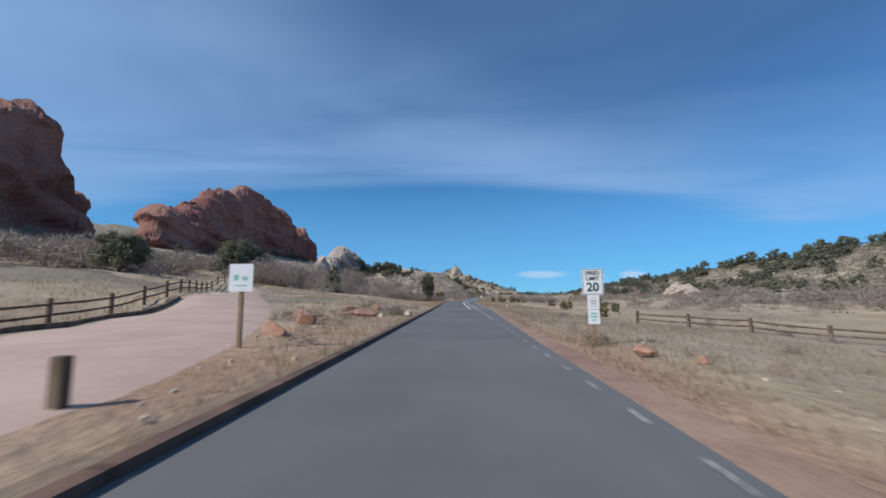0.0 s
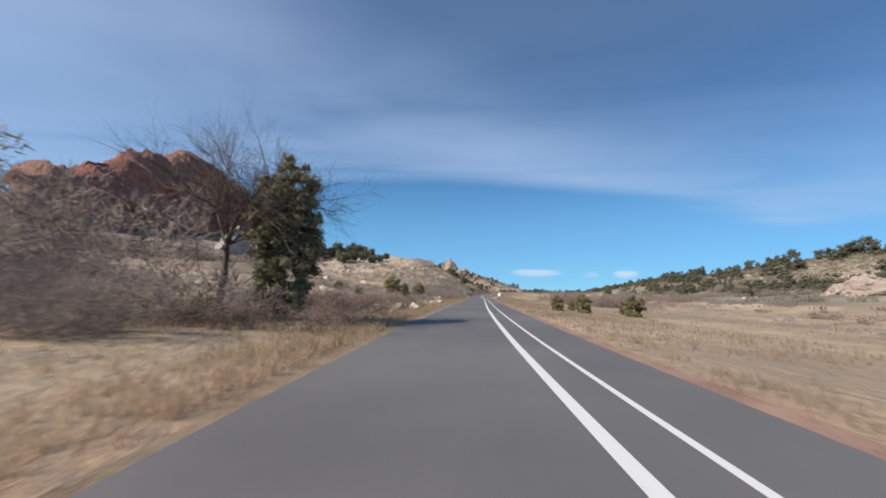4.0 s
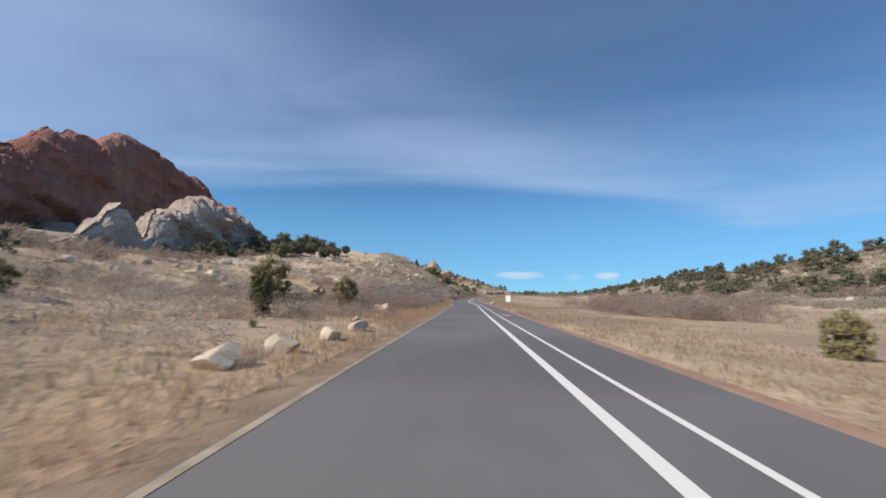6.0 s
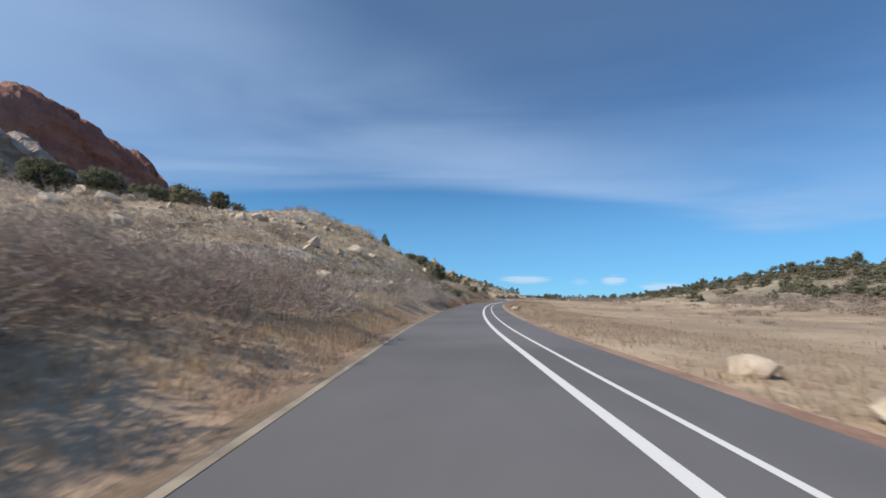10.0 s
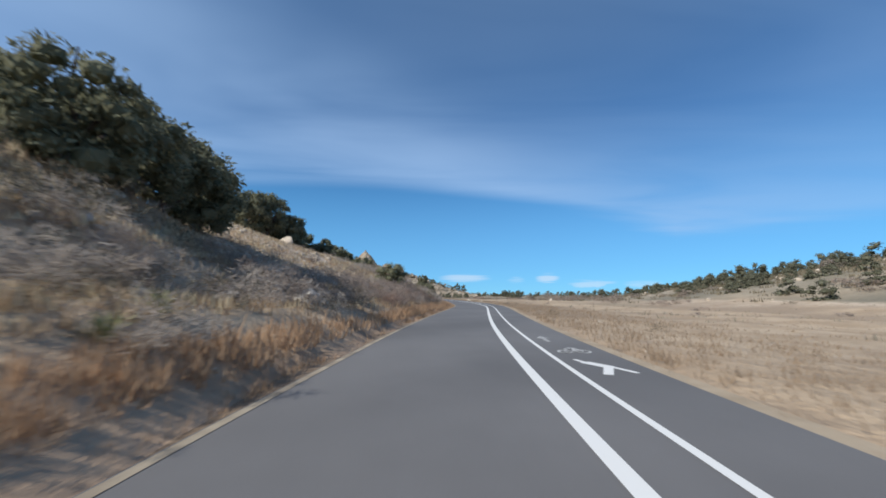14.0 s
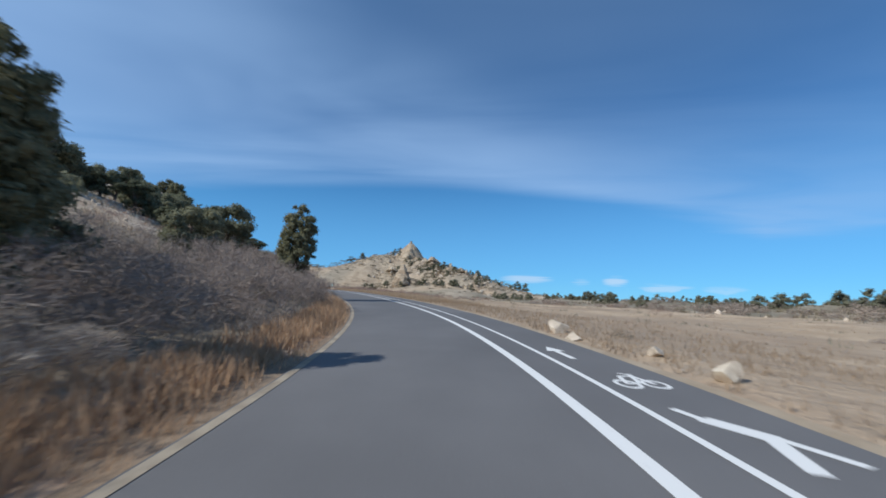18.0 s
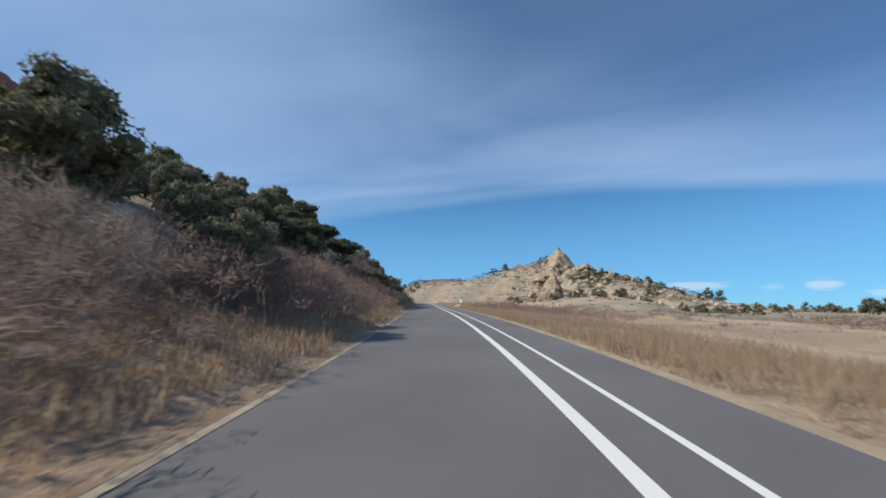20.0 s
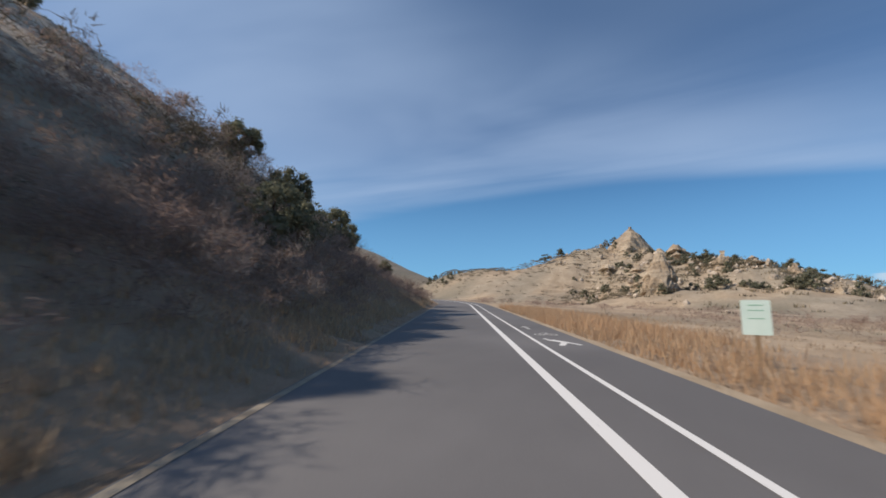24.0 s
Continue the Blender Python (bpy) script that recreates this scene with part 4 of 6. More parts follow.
# trees that stand out by the road: kind, way along, distance, height
for kind, s, d, h in (("column", 91, -7.0, 6.4), ("cone", 77.5, -24, 5.9), ("round", 90, -51, 8.6), ("round", 95, -48, 7.0), ("round", 62, -52, 7.0),
                      ("bushy", 40, 13.6, 1.8), ("bushy", 126, 11.8, 1.5), ("bushy", 114, 10.2, 1.8), ("bushy", 110, 13.2, 1.9), ("bushy", 118, 15.5, 1.8), ("bushy", 116, 8.3, 1.5),
                      ("bushy", 124, 17.5, 1.2), ("bushy", 62, 16, 1.3), ("bushy", 74, 20, 1.4), ("bushy", 58, 22, 1.4), ("bushy", 85, 19, 1.6),
                      ("column", 131, -9.0, 2.3), ("bushy", 145, -9.3, 2.4), ("bushy", 139, -12.5, 3.0), ("bushy", 122, -13, 1.3), ("bushy", 127, -17, 1.4), ("bushy", 152, -14, 1.6),
                      ("cone", 261.8, -21.4, 2.9), ("round", 262.8, -16.3, 2.1), ("round", 264.2, -14.1, 1.9), ("round", 264.3, -10.9, 3.7), ("round", 267.5, -12.3, 4.0), ("flat", 271, -13.6, 4.3), ("round", 274.3, -14.6, 4.3), ("flat", 269, -16.5, 3.0),
                      ("round", 251.6, -4.7, 1.8), ("flat", 302.6, -25, 5.6), ("round", 305.5, -24, 4.4), ("flat", 299.5, -26.2, 5.4), ("pine", 304, -31.5, 6.4), ("flat", 300, -33, 6.4), ("round", 308, -18, 2.6), ("flat", 308.8, -24.3, 3.8), ("round", 313, -25.5, 4.4), ("flat", 318, -25.5, 4.2), ("round", 290.9, -7.4, 2.6), ("cone", 299.8, -4.6, 2.1), ("cone", 294.6, -4.4, 1.3), ("flat", 338.9, -26.8, 4.8), ("round", 312, -20.5, 2.0), ("flat", 310, -20, 2.8), ("round", 314, -20, 2.6), ("flat", 319, -18.5, 2.8), ("round", 325.8, -15.8, 3.9), ("flat", 327, -17.5, 3.2), ("round", 327.5, -8.6, 2.8), ("round", 330, -12.5, 3.0),
                      ("column", 324.7, -6.1, 4.0), ("round", 316.4, -6.4, 2.3), ("column", 349.5, -5.9, 5.9), ("round", 347, -11.5, 3.0), ("cone", 341, -10.5, 2.6), ("pine", 406, -12, 5.8), ("pine", 409, -15.5, 5.6), ("pine", 393, -13.5, 5.2), ("pine", 398, -15, 5.6), ("pine", 404, -19, 6.4), ("pine", 410, -19, 7.0), ("flat", 362, -12, 5.0), ("round", 366, -8, 3.2),
                      ("round", 429.5, -7.2, 3.0), ("flat", 438, -13.6, 2.8), ("round", 437, -10.5, 2.2), ("round", 433.5, -7.6, 2.6), ("pine", 418, -21, 4.6), ("flat", 424, -22, 4.0), ("round", 445, -9, 2.6), ("round", 442, -12, 2.8),
                      ("round", 403.5, -5.2, 3.2), ("round", 400.5, -7.0, 3.4), ("round", 452, -12, 3.0), ("round", 218, -45, 4.2), ("flat", 221, -42, 3.8), ("round", 225, -40, 3.4), ("round", 229, -38.5, 3.0), ("flat", 234, -37.4, 2.8), ("round", 214, -47, 4.0)):
    p = spot(s, d)[0]
    plant(kind, p[0], p[1], h, rng)
# groves on the left bank
for n, s0, s1, d0, d1, ha, hb, kinds in ((13, 306, 336, -34, -18, 2.0, 2.9, ("flat", "round")), (15, 340, 386, -40, -20, 2.6, 3.8, ("flat", "round")),
                                         (14, 366, 386, -30, -16, 2.8, 4.0, ("flat", "round", "pine")), (12, 386, 400, -26, -11, 3.4, 4.8, ("flat", "round", "pine")), (10, 392, 412, -30, -16, 3.6, 5.2, ("pine", "flat")), (10, 412, 470, -40, -24, 3.0, 4.4, ("flat", "round")), (12, 446, 540, -30, -9, 2.4, 3.6, ("round", "flat"))):
    for _ in range(n):
        p = spot(rng.uniform(s0, s1), rng.uniform(d0, d1))[0]
        plant(kinds[rng.integers(len(kinds))], p[0], p[1], rng.uniform(ha, hb), rng)


for bases in TREES.values():          # patterns that no place took
    for base in bases:
        if base.name not in used:
            for ob in (*base.children_recursive, base):
                bpy.data.objects.remove(ob)


def joined(name, pool, placed, mat, text, cat):
    """Far plants as one object: placed rows are x, y, z, turn, width, height."""
    vs, fs, o = [], [], 0
    arrays = []
    for me in pool:
        v = np.empty(len(me.vertices) * 3, np.float32)
        me.vertices.foreach_get("co", v)
        f = np.empty(len(me.loops), np.int32)
        me.loops.foreach_get("vertex_index", f)
        arrays.append((v.reshape(-1, 3), f.reshape(-1, len(me.loops) // len(me.polygons))))
    for i, (x, y, z, a, w, h) in enumerate(placed):
        v, f = arrays[i % len(arrays)]
        c, s_ = math.cos(a), math.sin(a)
        vs.append(np.column_stack([x + w * (v[:, 0] * c - v[:, 1] * s_), y + w * (v[:, 0] * s_ + v[:, 1] * c), z + h * v[:, 2]]))
        fs.append(f + o)
        o += len(v)
    return tagged(part(name, mesh_of(name, np.concatenate(vs), np.concatenate(fs), mat)), text, cat, kind="stuff")


# woods on the far ridges: centre line ends, spread, count, heights
FAR_CROWNS = [crown_mesh("far_crown", np.random.default_rng(200 + k), 3.0, 1.7, 15, 620, 0.26, M_FARTREE, "dome", 0.0) for k in range(6)]
rows_ = []
for x0, y0, x1, y1, w, n, ha, hb in ((-68, 238, -58, 300, 6, 40, 6.0, 8.5), (-60, 260, -52, 330, 5, 24, 5.0, 7.0), (-70, 200, -62, 226, 4, 16, 3.6, 5.2), (140, 40, 160, 200, 34, 36, 4.6, 7.6), (160, 190, 178, 250, 26, 34, 4.8, 8.0), (178, 245, 143, 292, 20, 28, 4.6, 7.6),
                                      (140, 292, 117, 335, 15, 22, 3.6, 6.2), (117, 335, 117, 388, 15, 24, 3.2, 5.6), (115, 390, 85, 432, 13, 18, 2.8, 4.6), (85, 430, 28, 502, 15, 64, 2.0, 3.8), (95, 290, 88, 400, 12, 12, 2.2, 3.4),
                                      (122, 130, 138, 260, 24, 18, 3.0, 5.4), (106, 270, 96, 385, 15, 30, 2.6, 4.4), (95, 160, 120, 250, 22, 15, 2.8, 4.6), (84, 250, 98, 330, 15, 28, 2.4, 4.0), (78, 330, 86, 420, 13, 24, 2.2, 3.6), (98, 60, 115, 170, 22, 10, 3.0, 5.0), (104, 230, 118, 330, 28, 38, 2.8, 5.2), (94, 300, 100, 410, 20, 32, 2.4, 4.2), (82, 280, 86, 400, 8, 22, 1.8, 3.4), (84, 180, 92, 280, 9, 15, 2.0, 3.8), (112, 110, 128, 230, 30, 13, 3.0, 5.4), (-49, 688, -200, 705, 22, 32, 3, 5), (-45, 680, 30, 575, 18, 46, 3.4, 5.6), (-30, 545, 20, 525, 9, 18, 2.6, 4.0), (-60, 640, 10, 560, 26, 26, 2.8, 4.6), (-235, 560, -190, 690, 34, 44, 4, 6.5), (40, 560, 90, 480, 20, 14, 1.8, 2.8),
                                      (-60, 100, -140, 240, 20, 20, 3, 5), (-200, 230, -190, 480, 10, 22, 4, 7)):
    f = rng.uniform(size=n)
    px, py = x0 + (x1 - x0) * f + rng.normal(size=n) * w * 0.6, y0 + (y1 - y0) * f + rng.normal(size=n) * w * 0.6
    hh = rng.uniform(ha, hb, n) / 3.4
    rows_ += list(zip(px, py, land(px, py) - 0.2, rng.uniform(0, 6.28, n), hh * rng.uniform(0.85, 1.3, n), hh))
joined("far_woods", FAR_CROWNS, rows_, M_FARTREE, "scattered dark green junipers along the distant ridges", "trees")


def shrub_mesh(name, seed, h, r, stems, forks, mat, thick=0.012, up=1.0, split=True):
    """A bare thicket: stems that fork again and again into fine twigs."""
    rng = np.random.default_rng(seed)
    tris, V, own = [], [], []
    starts = np.column_stack([rng.normal(size=(stems, 2)) * r * 0.32, np.zeros(stems) - 0.05])
    a = rng.uniform(0, 2 * math.pi, stems)
    tilt = rng.uniform(0.05, 1.0, stems)
    d = np.column_stack([np.cos(a) * tilt, np.sin(a) * tilt, np.full(stems, up)])
    d /= np.linalg.norm(d, axis=1)[:, None]
    ln = h * rng.uniform(0.35, 0.6, stems)
    w = np.full(stems, thick * 1.6)
    p, stem = starts, np.arange(stems)
    for level in range(forks + 1):
        e = p + d * ln[:, None]
        s1 = np.cross(d, rng.normal(size=d.shape))
        s1 /= np.linalg.norm(s1, axis=1)[:, None] + 1e-9
        s2 = np.cross(d, s1)
        n = len(p)
        w2 = w * 0.55
        ring = [p + s1 * w[:, None], p + (-0.5 * s1 + 0.87 * s2) * w[:, None], p + (-0.5 * s1 - 0.87 * s2) * w[:, None], e + s1 * w2[:, None], e - s1 * w2[:, None]]
        o = sum(len(q) for q in V)
        V.append(np.stack(ring, 1).reshape(-1, 3))
        k = o + np.arange(n) * 5
        full = [np.stack([k, k + 1, k + 3], 1), np.stack([k + 1, k + 4, k + 3], 1), np.stack([k + 1, k + 2, k + 4], 1), np.stack([k + 2, k, k + 3], 1)]
        full = full if level < 2 else full[:2]
        tris.append(np.stack(full, 1).reshape(-1, 3))
        own.append(np.repeat(stem, len(full)))
        if level == forks:
            break
        m = 3 if level < 2 or (split and level < 3) else 2
        p = np.repeat(e - d * ln[:, None] * rng.uniform(0, 0.3, n)[:, None], m, 0)
        d = np.repeat(d, m, 0) + rng.normal(size=(n * m, 3)) * 0.55
        d /= np.linalg.norm(d, axis=1)[:, None]
        d[:, 2] = np.maximum(d[:, 2], -0.1)
        stem = np.repeat(stem, m)
        ln = np.repeat(ln, m) * rng.uniform(0.5, 0.85, n * m)
        w = np.repeat(w, m) * 0.8
    V = np.concatenate(V)
    V[:, 2] = np.maximum(V[:, 2], -0.1)
    T = np.concatenate(tris)
    if not split:
        return mesh_of(name, V, T, mat)
    out = []
    for q in range(stems):
        use = T[np.concatenate(own) == q]
        ids, inv = np.unique(use, return_inverse=True)
        out.append(mesh_of("branch", V[ids], inv.reshape(-1, 3), mat))
    return out


def tuft_arrays(rng, pos, h, blades, width, spread):
    """Grass blades: one bent triangle pair each, at many places."""
    n = len(pos)
    N = n * blades
    p = np.repeat(pos, blades, 0) + np.column_stack([rng.normal(size=(N, 2)) * spread, np.zeros(N) - 0.03])
    a = rng.uniform(0, 2 * math.pi, N)
    hh = np.repeat(h, blades) * rng.uniform(0.55, 1.15, N)
    lean = rng.uniform(0.05, 0.55, N) * hh
    tip = p + np.column_stack([np.cos(a) * lean, np.sin(a) * lean, hh])
    b = rng.uniform(0, 2 * math.pi, N)
    side = np.column_stack([np.cos(b), np.sin(b), np.zeros(N)]) * (width * rng.uniform(0.6, 1.4, N))[:, None]
    V = np.stack([p - side, p + side, tip], 1).reshape(-1, 3)
    k = np.arange(N)[:, None] * 3
    return V, np.concatenate([k, k + 1, k + 2], 1)


SHRUBS = {"grey": [shrub_mesh("thicket", 50 + s, 2.4, 1.5, 8, 4, M_TWIG, 0.006) for s in range(3)],
          "red": [shrub_mesh("thicket_red", 60 + s, 2.2, 1.4, 8, 4, M_TWIGRED, 0.006) for s in range(3)]}
LOOSE = {"low": [shrub_mesh("brush", 70 + s, 0.8, 0.8, 14, 3, M_TWIG, 0.012, 0.7, False) for s in range(2)],
         "far": [shrub_mesh("far_thicket", 80 + s, 2.6, 2.0, 18, 3, M_TWIG, 0.014, 0.8, False) for s in range(3)]}
for key, seed, n_, long_, wide_, mat_ in (("mound", 300, 520, 0.085, 0.10, M_GREYMOUND), ("redmound", 310, 640, 0.068, 0.10, M_REDMOUND), ("farmound", 350, 420, 0.10, 0.20, M_FARBRUSH), ("bigmound", 320, 1500, 0.047, 0.14, M_OAK),
                                    ("nearmound", 360, 1000, 0.06, 0.10, M_GREYMOUND), ("darkmound", 330, 480, 0.085, 0.11, M_DARKBRUSH), ("oakbank", 340, 1500, 0.056, 0.08, M_OAK)):
    LOOSE[key] = [crown_mesh(key, np.random.default_rng(seed + k), 1.0, 0.75, 16, n_, long_, mat_, "round", 0.0, wide_, 1.75, True) for k in range(4)]
SHRUB_TEXT = {"mound": ("", 1.0), "redmound": ("", 1.0), "bigmound": ("", 1.0), "darkmound": ("", 1.0), "farmound": ("", 1.0), "nearmound": ("", 1.0), "oakbank": ("", 1.0), "grey": ("bare grey-brown scrub oak thicket", 2.9), "red": ("leafless reddish-brown thicket of thin stems", 2.7), "low": ("", 1.1), "far": ("", 3.0)}
loose_rows = {k: [] for k in LOOSE}
SHRUB_BASE = {}


def shrub(kind, x, y, h, rng, flat=1.0):
    text, full = SHRUB_TEXT[kind]
    sc = h / full
    z = float(land(x, y)[0]) - 0.05
    if kind in LOOSE:
        loose_rows[kind].append((x, y, z, rng.uniform(0, 6.28), sc * flat, sc))
        return
    k = rng.integers(len(SHRUBS[kind]))
    m = pose(x, y, z, 0, 0, rng.uniform(0, 360)) @ Matrix.Diagonal((sc * flat, sc * flat, sc, 1))
    if (kind, k) in SHRUB_BASE:
        copy_thing(SHRUB_BASE[kind, k], m @ Matrix.Diagonal((*(1 / c for c in SHRUB_BASE[kind, k].scale), 1)))
        return
    ob = tagged(new("shrub"), text, "shrub", group=kind + " shrubs")
    for me in SHRUBS[kind][k]:
        part("branch", me, ob)
    ob.matrix_basis = m
    SHRUB_BASE[kind, k] = ob


def in_path(s, d):
    c = np.interp(s, [-30, -10, 5, 10, 16, 24, 32, 42, 56, 75], [-8.5, -8.55, -8.95, -9.8, -11.4, -14, -17.5, -22.5, -29, -38])
    w = np.interp(s, [-30, 5, 10, 16, 24, 42, 75], [10, 10.2, 9, 7.6, 7, 6, 6])
    return (np.abs(d - c) < w * 0.55) & (s < 75)


rng = np.random.default_rng(23)
